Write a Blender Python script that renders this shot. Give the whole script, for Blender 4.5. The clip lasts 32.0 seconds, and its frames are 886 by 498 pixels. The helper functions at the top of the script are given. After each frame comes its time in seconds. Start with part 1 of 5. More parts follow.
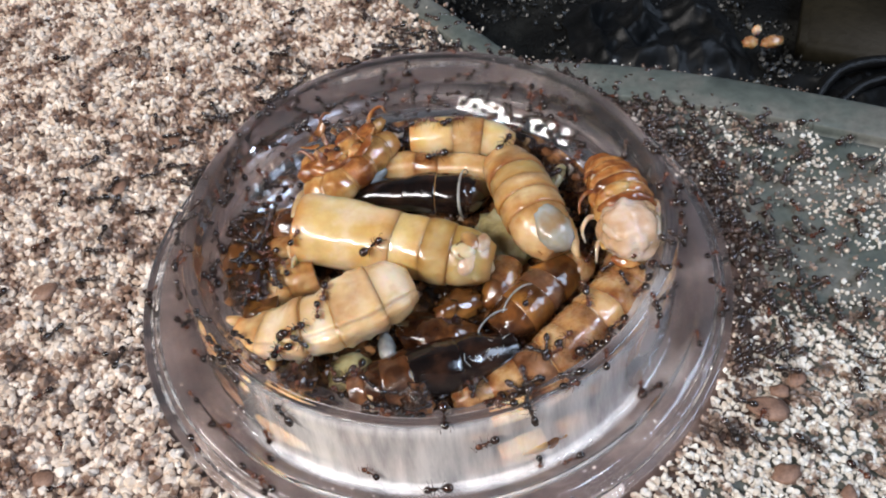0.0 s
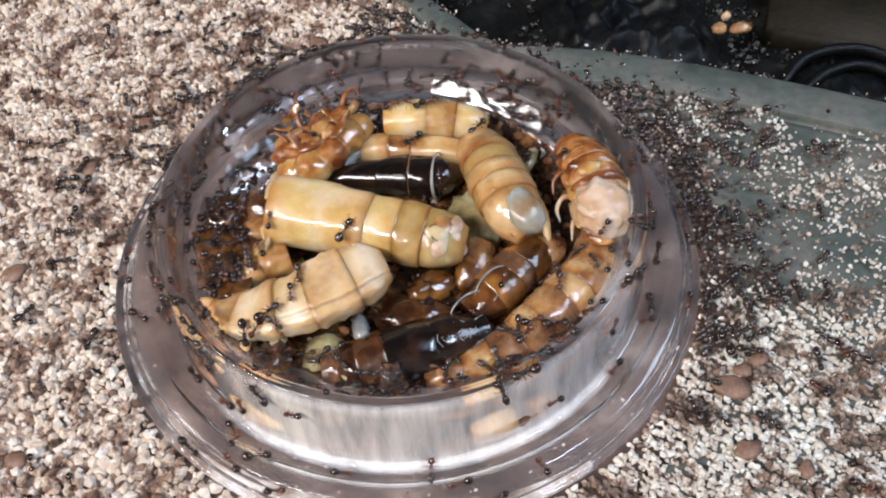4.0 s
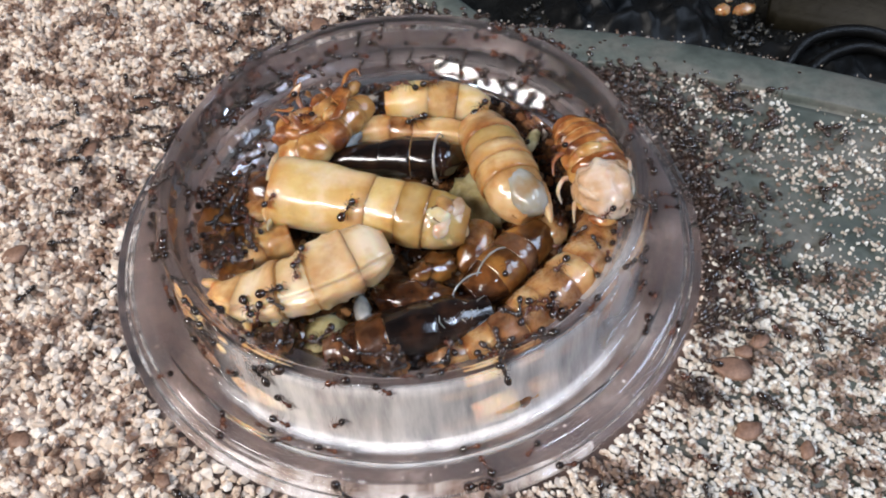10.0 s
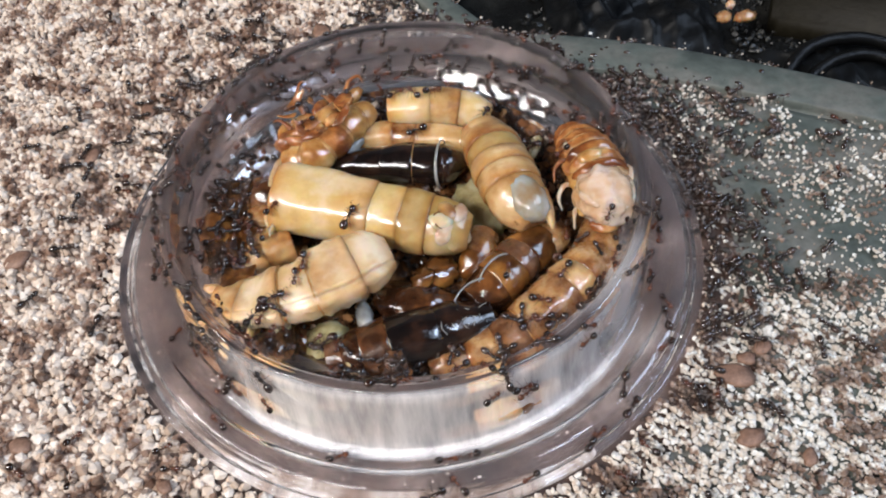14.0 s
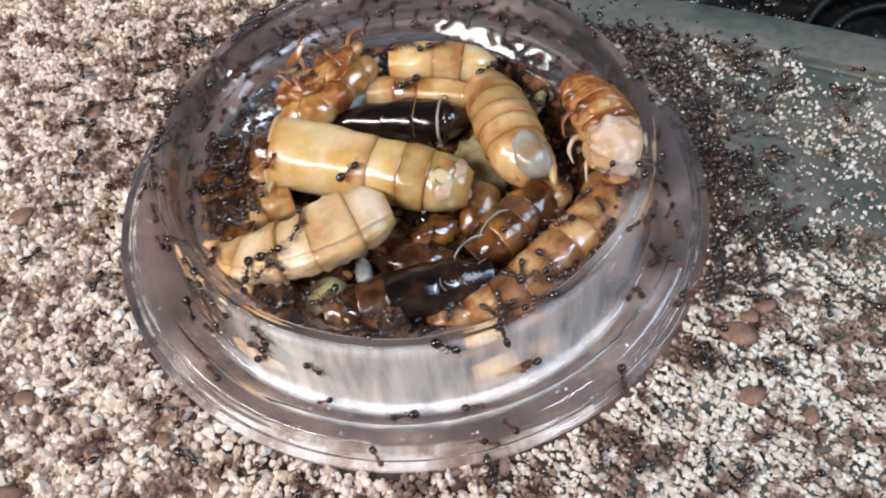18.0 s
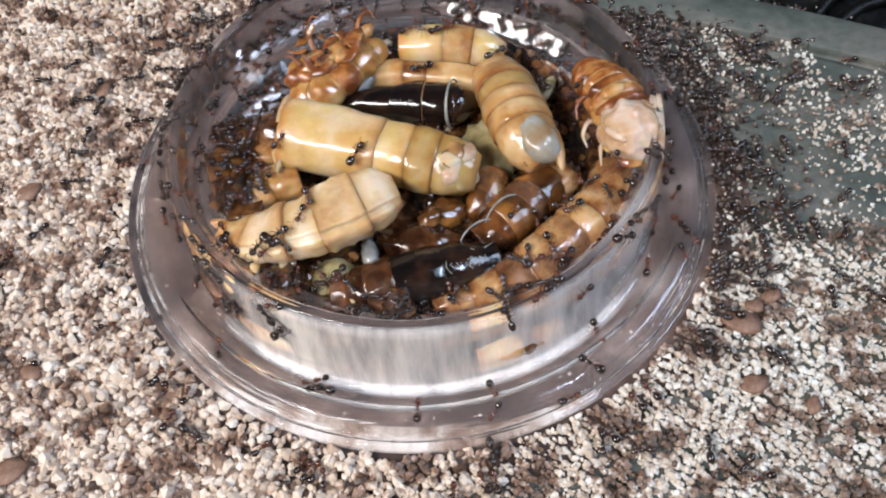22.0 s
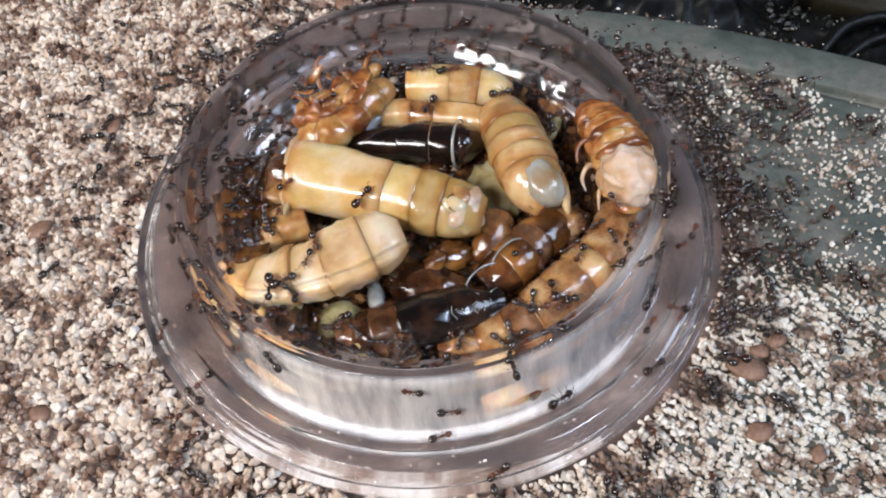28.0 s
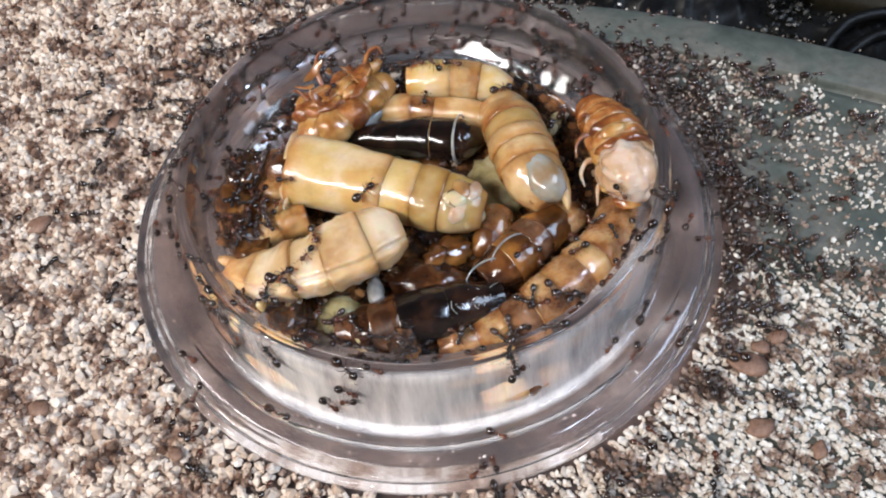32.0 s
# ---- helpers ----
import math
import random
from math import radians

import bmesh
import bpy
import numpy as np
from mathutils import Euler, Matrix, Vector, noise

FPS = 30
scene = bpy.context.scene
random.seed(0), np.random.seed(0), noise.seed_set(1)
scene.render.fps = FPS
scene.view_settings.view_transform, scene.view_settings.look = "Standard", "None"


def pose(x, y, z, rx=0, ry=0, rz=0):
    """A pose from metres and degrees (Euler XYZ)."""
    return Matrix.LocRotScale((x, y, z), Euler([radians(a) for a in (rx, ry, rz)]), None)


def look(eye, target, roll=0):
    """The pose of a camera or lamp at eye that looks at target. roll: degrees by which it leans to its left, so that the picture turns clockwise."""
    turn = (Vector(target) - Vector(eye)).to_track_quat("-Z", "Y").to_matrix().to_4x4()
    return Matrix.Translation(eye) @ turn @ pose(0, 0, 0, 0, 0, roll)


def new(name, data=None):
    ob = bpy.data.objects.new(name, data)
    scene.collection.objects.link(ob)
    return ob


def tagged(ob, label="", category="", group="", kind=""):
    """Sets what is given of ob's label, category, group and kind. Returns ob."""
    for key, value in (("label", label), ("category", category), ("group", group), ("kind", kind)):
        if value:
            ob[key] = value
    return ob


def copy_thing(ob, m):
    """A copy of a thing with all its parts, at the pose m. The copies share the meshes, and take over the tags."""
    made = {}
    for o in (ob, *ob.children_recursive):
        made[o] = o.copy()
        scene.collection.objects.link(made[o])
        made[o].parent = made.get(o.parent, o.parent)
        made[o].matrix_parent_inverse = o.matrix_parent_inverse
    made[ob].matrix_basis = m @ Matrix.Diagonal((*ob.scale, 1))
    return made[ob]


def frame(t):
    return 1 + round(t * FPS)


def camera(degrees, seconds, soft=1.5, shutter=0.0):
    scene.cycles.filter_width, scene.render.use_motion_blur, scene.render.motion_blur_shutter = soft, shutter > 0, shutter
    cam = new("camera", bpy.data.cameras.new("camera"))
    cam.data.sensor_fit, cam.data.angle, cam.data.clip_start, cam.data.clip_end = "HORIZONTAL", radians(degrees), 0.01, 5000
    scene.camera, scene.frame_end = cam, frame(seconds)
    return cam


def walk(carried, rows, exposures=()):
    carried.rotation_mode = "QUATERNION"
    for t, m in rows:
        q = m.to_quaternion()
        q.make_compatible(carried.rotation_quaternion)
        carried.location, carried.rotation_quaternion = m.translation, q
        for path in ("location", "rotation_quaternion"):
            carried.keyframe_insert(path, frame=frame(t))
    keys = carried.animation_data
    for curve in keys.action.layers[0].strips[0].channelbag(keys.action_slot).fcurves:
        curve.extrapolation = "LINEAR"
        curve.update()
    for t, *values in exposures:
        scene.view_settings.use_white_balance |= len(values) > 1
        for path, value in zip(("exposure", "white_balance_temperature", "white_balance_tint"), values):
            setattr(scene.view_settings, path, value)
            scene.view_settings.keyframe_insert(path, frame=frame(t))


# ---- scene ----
MM = 0.001
cam = camera(60, 32.0, soft=2.0)

# seconds, eye in millimetres, Euler angles in degrees
PATH = [
    (0.0, 4.28, -56.63, 72.91, 38.89, 3.87, -1.79),
    (0.5, 3.83, -56.97, 74.36, 39.08, 1.91, -3.52),
    (1.0, 4.40, -56.81, 73.73, 37.56, 2.15, -3.25),
    (1.5, 4.50, -56.87, 73.72, 37.37, 2.21, -3.20),
    (2.0, 4.45, -56.97, 73.67, 37.09, 2.13, -3.17),
    (2.5, 4.53, -57.10, 73.69, 37.47, 2.24, -3.15),
    (4.5, 4.12, -57.17, 73.67, 37.45, 2.11, -2.90),
    (5.0, 4.14, -57.15, 73.75, 37.20, 2.18, -2.93),
    (5.5, 3.95, -57.21, 73.81, 37.36, 2.10, -3.00),
    (6.0, 3.95, -57.30, 73.81, 37.67, 2.12, -3.01),
    (6.5, 4.17, -57.47, 73.75, 36.66, 2.20, -2.92),
    (7.0, 4.16, -57.37, 73.38, 36.65, 2.21, -2.87),
    (7.5, 4.04, -57.28, 73.44, 37.02, 2.19, -2.92),
    (8.0, 4.00, -57.34, 73.38, 36.66, 2.16, -2.85),
    (8.5, 3.88, -57.30, 73.34, 36.45, 2.07, -2.88),
    (9.0, 4.01, -57.62, 73.22, 36.58, 2.18, -2.83),
    (9.5, 4.07, -57.27, 73.82, 37.67, 2.28, -2.70),
    (10.0, 3.94, -57.35, 73.42, 36.31, 2.06, -2.88),
    (10.5, 4.00, -56.98, 73.88, 37.66, 2.20, -2.63),
    (11.0, 3.93, -57.46, 73.26, 36.51, 2.10, -2.84),
    (11.5, 4.08, -57.27, 73.60, 37.08, 2.26, -2.80),
    (12.0, 3.89, -57.29, 73.58, 37.06, 2.12, -2.79),
    (12.5, 3.74, -57.35, 73.42, 36.51, 2.01, -2.84),
    (13.0, 3.85, -57.43, 73.35, 36.72, 2.11, -2.83),
    (13.5, 3.95, -57.31, 73.51, 37.27, 2.21, -2.75),
    (14.0, 3.72, -57.35, 73.44, 36.77, 2.03, -2.83),
    (14.5, 3.76, -57.38, 73.27, 36.79, 2.11, -2.82),
    (16.5, 3.59, -57.61, 73.14, 36.60, 2.06, -2.80),
    (17.0, 4.53, -57.46, 73.06, 36.49, 2.63, -2.42),
    (17.5, 5.69, -57.51, 72.53, 34.34, 3.13, -2.00),
    (18.0, 5.59, -57.78, 72.13, 34.25, 3.06, -1.93),
    (18.5, 5.26, -57.29, 72.95, 35.41, 2.98, -1.82),
    (19.0, 4.82, -57.71, 72.40, 34.06, 2.50, -1.22),
    (19.5, 4.32, -57.00, 73.78, 36.83, 2.42, -1.33),
    (20.0, 4.37, -57.33, 73.63, 36.49, 2.40, -1.27),
    (20.5, 4.89, -57.42, 72.54, 34.66, 2.50, -1.00),
    (21.0, 5.00, -57.30, 72.67, 34.62, 2.61, -0.99),
    (21.5, 4.99, -57.69, 72.27, 34.52, 2.54, -0.91),
    (22.0, 5.22, -58.32, 71.99, 33.44, 2.60, -0.84),
    (22.5, 4.95, -57.65, 72.15, 33.57, 2.51, -0.93),
    (23.0, 4.42, -56.44, 73.74, 36.18, 2.26, -0.83),
    (23.5, 3.70, -55.96, 74.40, 38.26, 1.93, -1.11),
    (24.0, 4.17, -56.64, 73.67, 36.07, 2.09, -0.78),
    (24.5, 4.19, -56.47, 73.89, 35.88, 2.13, -0.70),
    (25.0, 4.42, -56.55, 73.79, 35.08, 2.23, -0.56),
    (25.5, 4.73, -56.56, 73.45, 34.47, 2.38, -0.46),
    (27.5, 5.59, -55.44, 74.37, 33.89, 2.97, -0.31),
    (28.0, 5.64, -55.42, 74.45, 34.03, 2.99, -0.31),
    (28.5, 5.59, -55.48, 74.36, 34.05, 2.96, -0.29),
    (29.0, 5.69, -55.59, 74.21, 33.72, 3.01, -0.27),
    (29.5, 5.69, -55.69, 74.13, 33.62, 3.01, -0.26),
    (30.0, 5.51, -55.64, 73.97, 33.86, 2.93, -0.30),
    (30.5, 5.64, -55.78, 73.93, 33.94, 3.00, -0.27),
    (31.0, 5.69, -55.78, 73.90, 33.82, 3.02, -0.24),
    (31.5, 5.73, -55.86, 73.82, 33.71, 3.07, -0.27),
    (32.0, 5.76, -55.59, 74.05, 33.93, 3.03, -0.19),
]
walk(cam, [(r[0], pose(r[1] * MM, r[2] * MM, r[3] * MM, r[4], r[5], r[6])) for r in PATH],
     exposures=[(0.0, 0.0, 6500, 10), (32.0, 0.0, 6500, 10)])

# ---- light ----
world = bpy.data.worlds.new("room_air")
scene.world = world
world.use_nodes = True
world.node_tree.nodes["Background"].inputs[0].default_value = (0.62, 0.6, 0.6, 1)
world.node_tree.nodes["Background"].inputs[1].default_value = 0.3


def area_lamp(name, eye, target, sx, sy, watts, color, along=None):
    """A rectangular lamp; along: the way in which its longer side runs."""
    data = bpy.data.lights.new(name, "AREA")
    data.shape, data.size, data.size_y, data.energy, data.color = "RECTANGLE", sx, sy, watts, color
    ob = new(name, data)
    m = look(eye, target)
    if along:
        z = (Vector(eye) - Vector(target)).normalized()
        x = (Vector(along) - z * z.dot(Vector(along))).normalized()
        m = Matrix((x, z.cross(x), z)).transposed().to_4x4()
        m.translation = eye
    ob.matrix_world = m
    return ob


area_lamp("tube_lamp_light", (-0.42, -0.26, 0.50), (0, 0, 0), 0.66, 0.075, 7.4, (1.0, 0.955, 0.925), (0.40, -0.55, 0.22))
area_lamp("window_light", (0.42, -0.24, 0.80), (0, 0, 0), 0.2, 0.16, 2.9, (0.62, 0.76, 1.0))
area_lamp("side_window_light", (0.57, 0.04, 0.46), (0, 0, 0), 0.26, 0.36, 2.6, (0.62, 0.77, 1.0))


# ---- materials ----
def nodes_of(name):
    m = bpy.data.materials.new(name)
    m.use_nodes = True
    nt = m.node_tree
    return m, nt, nt.nodes["Principled BSDF"]


def add(nt, kind, **inputs):
    n = nt.nodes.new(kind)
    for key, value in inputs.items():
        n.inputs[key.replace("_", " ")].default_value = value
    return n


def ramp(nt, source, stops):
    n = nt.nodes.new("ShaderNodeValToRGB")
    while len(n.color_ramp.elements) < len(stops):
        n.color_ramp.elements.new(0.5)
    for e, (at, c) in zip(n.color_ramp.elements, stops):
        e.position, e.color = at, (*c, 1)
    nt.links.new(source, n.inputs[0])
    return n.outputs[0]


def noise_tex(nt, per_mm, detail=4.0, rough=0.55, coords="Object", shift=(0, 0, 0)):
    tc = nt.nodes.new("ShaderNodeTexCoord")
    n = add(nt, "ShaderNodeTexNoise", Scale=per_mm * 1000, Detail=detail, Roughness=rough)
    mp = nt.nodes.new("ShaderNodeMapping")
    mp.inputs["Location"].default_value = shift
    nt.links.new(tc.outputs[coords], mp.inputs["Vector"])
    nt.links.new(mp.outputs[0], n.inputs["Vector"])
    return n.outputs[0]


def blend(nt, fac, a, b, mode="MIX"):
    n = nt.nodes.new("ShaderNodeMix")
    n.data_type, n.blend_type = "RGBA", mode
    for socket, value in ((n.inputs[0], fac), (n.inputs[6], a), (n.inputs[7], b)):
        if isinstance(value, (int, float)):
            socket.default_value = value
        elif isinstance(value, tuple):
            socket.default_value = (*value, 1)
        else:
            nt.links.new(value, socket)
    return n.outputs[2]


def bump(nt, bsdf, height, depth_mm, strength=0.6):
    b = add(nt, "ShaderNodeBump", Strength=strength, Distance=depth_mm * MM)
    nt.links.new(height, b.inputs["Height"])
    nt.links.new(b.outputs[0], bsdf.inputs["Normal"])


SEAMED = set()


def flesh(name, dark, mid, pale, rough=0.22, sss=0.35, per_mm=0.35, coat=1.0, bump_mm=0.05, wet_mm=0.2, seam=False, fold_by=0.3, wet_per=0.6, stained=0.2):
    """Wet insect skin: blotches, fine grain, light that sinks in."""
    m, nt, p = nodes_of(name)
    big, fine = noise_tex(nt, per_mm, 3), noise_tex(nt, per_mm * 7, 5, 0.65)
    base = ramp(nt, big, [(0.34, dark), (0.5, mid), (0.65, pale)])
    grain = ramp(nt, fine, [(0.3, (0.78, 0.72, 0.64)), (0.6, (1, 1, 1))])
    col = blend(nt, 0.18, base, grain, "MULTIPLY")
    if seam:
        SEAMED.add(m.name)
        most = 0.75 if pale[0] > 0.65 else 0.25
        milky = ramp(nt, noise_tex(nt, 0.26, 3, 0.55, shift=(0.013, 0.004, 0.02)), [(0.46, (0, 0, 0)), (0.66, (most, most, most))])
        col = blend(nt, milky, col, tuple(0.68 * a + 0.32 * b for a, b in zip(pale, (0.76, 0.62, 0.52))))
        at = nt.nodes.new("ShaderNodeAttribute")
        at.attribute_name = "band"
        line = ramp(nt, at.outputs["Fac"], [(0.0, (0.62, 0.42, 0.26)), (0.09, (0.85, 0.70, 0.53)), (0.3, (1, 0.97, 0.92)), (0.62, (1, 1, 1)), (0.88, (0.93, 0.78, 0.6)), (1.0, (0.52, 0.31, 0.17))])
        col = blend(nt, 0.9, col, line, "MULTIPLY")
        # brown juice dried in blots and in fine flecks
        stain = ramp(nt, noise_tex(nt, 0.33, 6, 0.68, shift=(0.03, 0.011, 0.007)), [(0.36, (0.42, 0.22, 0.11)), (0.44, (0.78, 0.58, 0.40)), (0.54, (1, 1, 1))])
        col = blend(nt, stained, col, stain, "MULTIPLY")
    nt.links.new(col, p.inputs["Base Color"])
    rr = nt.nodes.new("ShaderNodeMapRange")
    rr.inputs[3].default_value, rr.inputs[4].default_value = rough * 0.7, rough * 1.8
    nt.links.new(fine, rr.inputs[0])
    nt.links.new(rr.outputs[0], p.inputs["Roughness"])
    p.inputs["Subsurface Weight"].default_value = sss
    p.inputs["Subsurface Radius"].default_value = (1.0, 0.58, 0.3)
    p.inputs["Subsurface Scale"].default_value = 1.7 * MM
    p.inputs["Specular IOR Level"].default_value = 0.3
    p.inputs["Coat Weight"].default_value, p.inputs["Coat Roughness"].default_value = coat, 0.06
    bump(nt, p, fine, bump_mm)
    wet = add(nt, "ShaderNodeBump", Strength=0.8, Distance=wet_mm * MM)
    nt.links.new(noise_tex(nt, wet_per, 1.2, 0.5), wet.inputs["Height"])
    # folds that run round the body, along the mesh's own lengthwise and crosswise measure
    lie = nt.nodes.new("ShaderNodeAttribute")
    lie.attribute_name = "lie"
    fold = add(nt, "ShaderNodeTexNoise", Scale=0.8, Detail=1.3, Roughness=0.5)
    nt.links.new(lie.outputs["Vector"], fold.inputs["Vector"])
    folds = add(nt, "ShaderNodeBump", Strength=fold_by, Distance=0.42 * MM)
    nt.links.new(fold.outputs[0], folds.inputs["Height"])
    nt.links.new(wet.outputs[0], folds.inputs["Normal"])
    nt.links.new(folds.outputs[0], p.inputs["Coat Normal"])
    return m


SKIN_PALE = flesh("pale_larva_skin", (0.60, 0.41, 0.165), (0.67, 0.495, 0.22), (0.76, 0.63, 0.43), rough=0.28, sss=0.9, seam=True, per_mm=0.17)
SKIN_CREAM = flesh("cream_husk_skin", (0.55, 0.365, 0.19), (0.67, 0.50, 0.295), (0.78, 0.65, 0.49), rough=0.26, sss=0.9, seam=True, per_mm=0.2, bump_mm=0.08, wet_mm=0.3, fold_by=0.4, wet_per=0.8)
SKIN_YELLOW = flesh("olive_yellow_larva_skin", (0.36, 0.215, 0.058), (0.47, 0.325, 0.12), (0.58, 0.44, 0.225), rough=0.28, sss=0.9, seam=True, per_mm=0.17)
SKIN_TAN = flesh("tan_larva_skin", (0.32, 0.155, 0.05), (0.51, 0.315, 0.13), (0.65, 0.48, 0.28), rough=0.28, sss=0.85, seam=True, per_mm=0.17, stained=0.5)
SKIN_UMBER = flesh("umber_larva_skin", (0.04, 0.016, 0.008), (0.12, 0.052, 0.024), (0.30, 0.15, 0.075), rough=0.12, sss=0.4, seam=True, per_mm=0.3)
SKIN_OCHRE = flesh("ochre_larva_skin", (0.15, 0.06, 0.021), (0.32, 0.165, 0.066), (0.52, 0.34, 0.165), sss=0.8, seam=True, per_mm=0.3, stained=0.6)
SKIN_AMBER = flesh("amber_husk_skin", (0.17, 0.048, 0.012), (0.40, 0.16, 0.046), (0.64, 0.38, 0.16), rough=0.14, sss=0.75, per_mm=0.35, bump_mm=0.1)
SKIN_STRIPE = flesh("dark_amber_ring_skin", (0.10, 0.028, 0.008), (0.22, 0.07, 0.018), (0.40, 0.17, 0.05), rough=0.14, sss=0.6, per_mm=0.4)
SKIN_GOLD = flesh("golden_husk_skin", (0.30, 0.12, 0.032), (0.50, 0.27, 0.09), (0.68, 0.46, 0.22), rough=0.14, sss=0.75, per_mm=0.3, bump_mm=0.08)
SKIN_BROWN = flesh("brown_larva_skin", (0.014, 0.005, 0.003), (0.05, 0.018, 0.007), (0.17, 0.062, 0.018), rough=0.09, sss=0.2, per_mm=0.3, wet_mm=0.22)
SKIN_RUST = flesh("rust_brown_larva_skin", (0.04, 0.013, 0.004), (0.125, 0.046, 0.011), (0.30, 0.13, 0.03), rough=0.09, sss=0.5, per_mm=0.25, wet_mm=0.22)
SKIN_DARK = flesh("blackish_larva_skin", (0.005, 0.004, 0.004), (0.010, 0.006, 0.005), (0.030, 0.014, 0.009), rough=0.08, sss=0.0, wet_mm=0.07, fold_by=0.15)
FLESH_WHITE = flesh("white_inner_flesh", (0.46, 0.25, 0.115), (0.57, 0.375, 0.235), (0.68, 0.55, 0.46), rough=0.14, sss=0.6, coat=1.0, bump_mm=0.2, wet_mm=0.5, per_mm=0.22, wet_per=1.5)
FLESH_PINK = flesh("pink_inner_flesh", (0.46, 0.25, 0.14), (0.64, 0.44, 0.31), (0.76, 0.62, 0.50), rough=0.14, sss=0.7, coat=1.0, bump_mm=0.15, wet_mm=0.4, wet_per=1.2)
FLESH_GREY = flesh("grey_inner_flesh", (0.30, 0.17, 0.07), (0.33, 0.30, 0.24), (0.40, 0.42, 0.43), rough=0.15, coat=0.8, sss=0.6, per_mm=0.25)
PULP_OLIVE = flesh("olive_pulp", (0.19, 0.15, 0.065), (0.33, 0.28, 0.14), (0.47, 0.43, 0.27), rough=0.12, coat=0.9)
RESIDUE = flesh("dark_wet_residue", (0.014, 0.006, 0.003), (0.06, 0.024, 0.009), (0.24, 0.10, 0.032), rough=0.14, sss=0.0, per_mm=0.5, bump_mm=0.5)
MEMBRANE = flesh("brown_membrane", (0.26, 0.11, 0.03), (0.40, 0.20, 0.07), (0.52, 0.30, 0.12), rough=0.2, sss=0.1)
CHITIN = flesh("dark_ant_shell", (0.008, 0.004, 0.003), (0.018, 0.008, 0.005), (0.05, 0.018, 0.009), rough=0.14, sss=0.0, per_mm=1.2, bump_mm=0.02, wet_mm=0.02)
CHITIN_BROWN = flesh("brown_ant_shell", (0.012, 0.008, 0.0065), (0.028, 0.017, 0.013), (0.06, 0.036, 0.028), rough=0.2, sss=0.0, per_mm=0.5, bump_mm=0.02, wet_mm=0.02)
CHITIN_RED = flesh("reddish_ant_shell", (0.035, 0.010, 0.005), (0.075, 0.022, 0.010), (0.15, 0.05, 0.02), rough=0.18, sss=0.0, per_mm=1.2, bump_mm=0.02, wet_mm=0.02)
WING = flesh("grey_skin_shred", (0.14, 0.14, 0.14), (0.25, 0.25, 0.24), (0.40, 0.39, 0.37), rough=0.12)


def plastic_clear():
    m, nt, p = nodes_of("clear_plastic")
    p.inputs["Base Color"].default_value = (0.85, 0.85, 0.87, 1)
    p.inputs["Transmission Weight"].default_value = 0.985
    p.inputs["IOR"].default_value = 1.46
    fine = noise_tex(nt, 0.25, 4, 0.6)
    rr = nt.nodes.new("ShaderNodeMapRange")
    rr.inputs[1].default_value, rr.inputs[2].default_value = 0.4, 0.75
    rr.inputs[3].default_value, rr.inputs[4].default_value = 0.015, 0.07
    nt.links.new(fine, rr.inputs[0])
    nt.links.new(rr.outputs[0], p.inputs["Roughness"])
    # film: milky streaks painted for reflected light on the front of foot and wall
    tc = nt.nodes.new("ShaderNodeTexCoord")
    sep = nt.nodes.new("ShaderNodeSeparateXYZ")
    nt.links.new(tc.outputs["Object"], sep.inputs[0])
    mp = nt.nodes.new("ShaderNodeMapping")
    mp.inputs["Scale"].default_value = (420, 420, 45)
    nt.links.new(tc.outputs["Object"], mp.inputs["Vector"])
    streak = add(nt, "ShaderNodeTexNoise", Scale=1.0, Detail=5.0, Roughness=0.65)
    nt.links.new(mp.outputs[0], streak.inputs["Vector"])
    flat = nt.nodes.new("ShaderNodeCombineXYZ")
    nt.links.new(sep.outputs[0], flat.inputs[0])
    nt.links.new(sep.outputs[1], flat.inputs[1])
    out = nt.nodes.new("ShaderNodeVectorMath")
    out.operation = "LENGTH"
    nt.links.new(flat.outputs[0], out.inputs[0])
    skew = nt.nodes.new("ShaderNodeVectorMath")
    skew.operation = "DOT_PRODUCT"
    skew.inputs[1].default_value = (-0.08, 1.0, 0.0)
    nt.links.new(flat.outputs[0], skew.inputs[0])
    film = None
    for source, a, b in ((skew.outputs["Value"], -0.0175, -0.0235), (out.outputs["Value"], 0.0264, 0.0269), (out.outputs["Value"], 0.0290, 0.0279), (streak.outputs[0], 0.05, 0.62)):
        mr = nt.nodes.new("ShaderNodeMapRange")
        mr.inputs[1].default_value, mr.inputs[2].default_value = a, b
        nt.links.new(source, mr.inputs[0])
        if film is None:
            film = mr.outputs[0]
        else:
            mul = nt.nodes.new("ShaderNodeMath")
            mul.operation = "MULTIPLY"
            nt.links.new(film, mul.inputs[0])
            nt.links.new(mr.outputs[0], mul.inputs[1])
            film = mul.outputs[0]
    # and one cloudy patch on the wall, painted in place of a pale reflection
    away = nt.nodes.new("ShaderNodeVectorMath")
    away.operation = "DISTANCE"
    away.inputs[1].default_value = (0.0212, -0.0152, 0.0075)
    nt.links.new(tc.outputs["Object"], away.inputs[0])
    glare = nt.nodes.new("ShaderNodeMapRange")
    glare.inputs[1].default_value, glare.inputs[2].default_value, glare.inputs[4].default_value = 0.0075, 0.002, 0.6
    nt.links.new(away.outputs["Value"], glare.inputs[0])
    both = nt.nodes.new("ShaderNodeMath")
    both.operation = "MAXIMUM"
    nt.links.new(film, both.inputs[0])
    nt.links.new(glare.outputs[0], both.inputs[1])
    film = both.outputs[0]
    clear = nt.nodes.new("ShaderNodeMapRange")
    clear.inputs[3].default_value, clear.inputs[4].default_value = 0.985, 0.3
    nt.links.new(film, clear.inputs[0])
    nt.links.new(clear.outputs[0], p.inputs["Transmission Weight"])
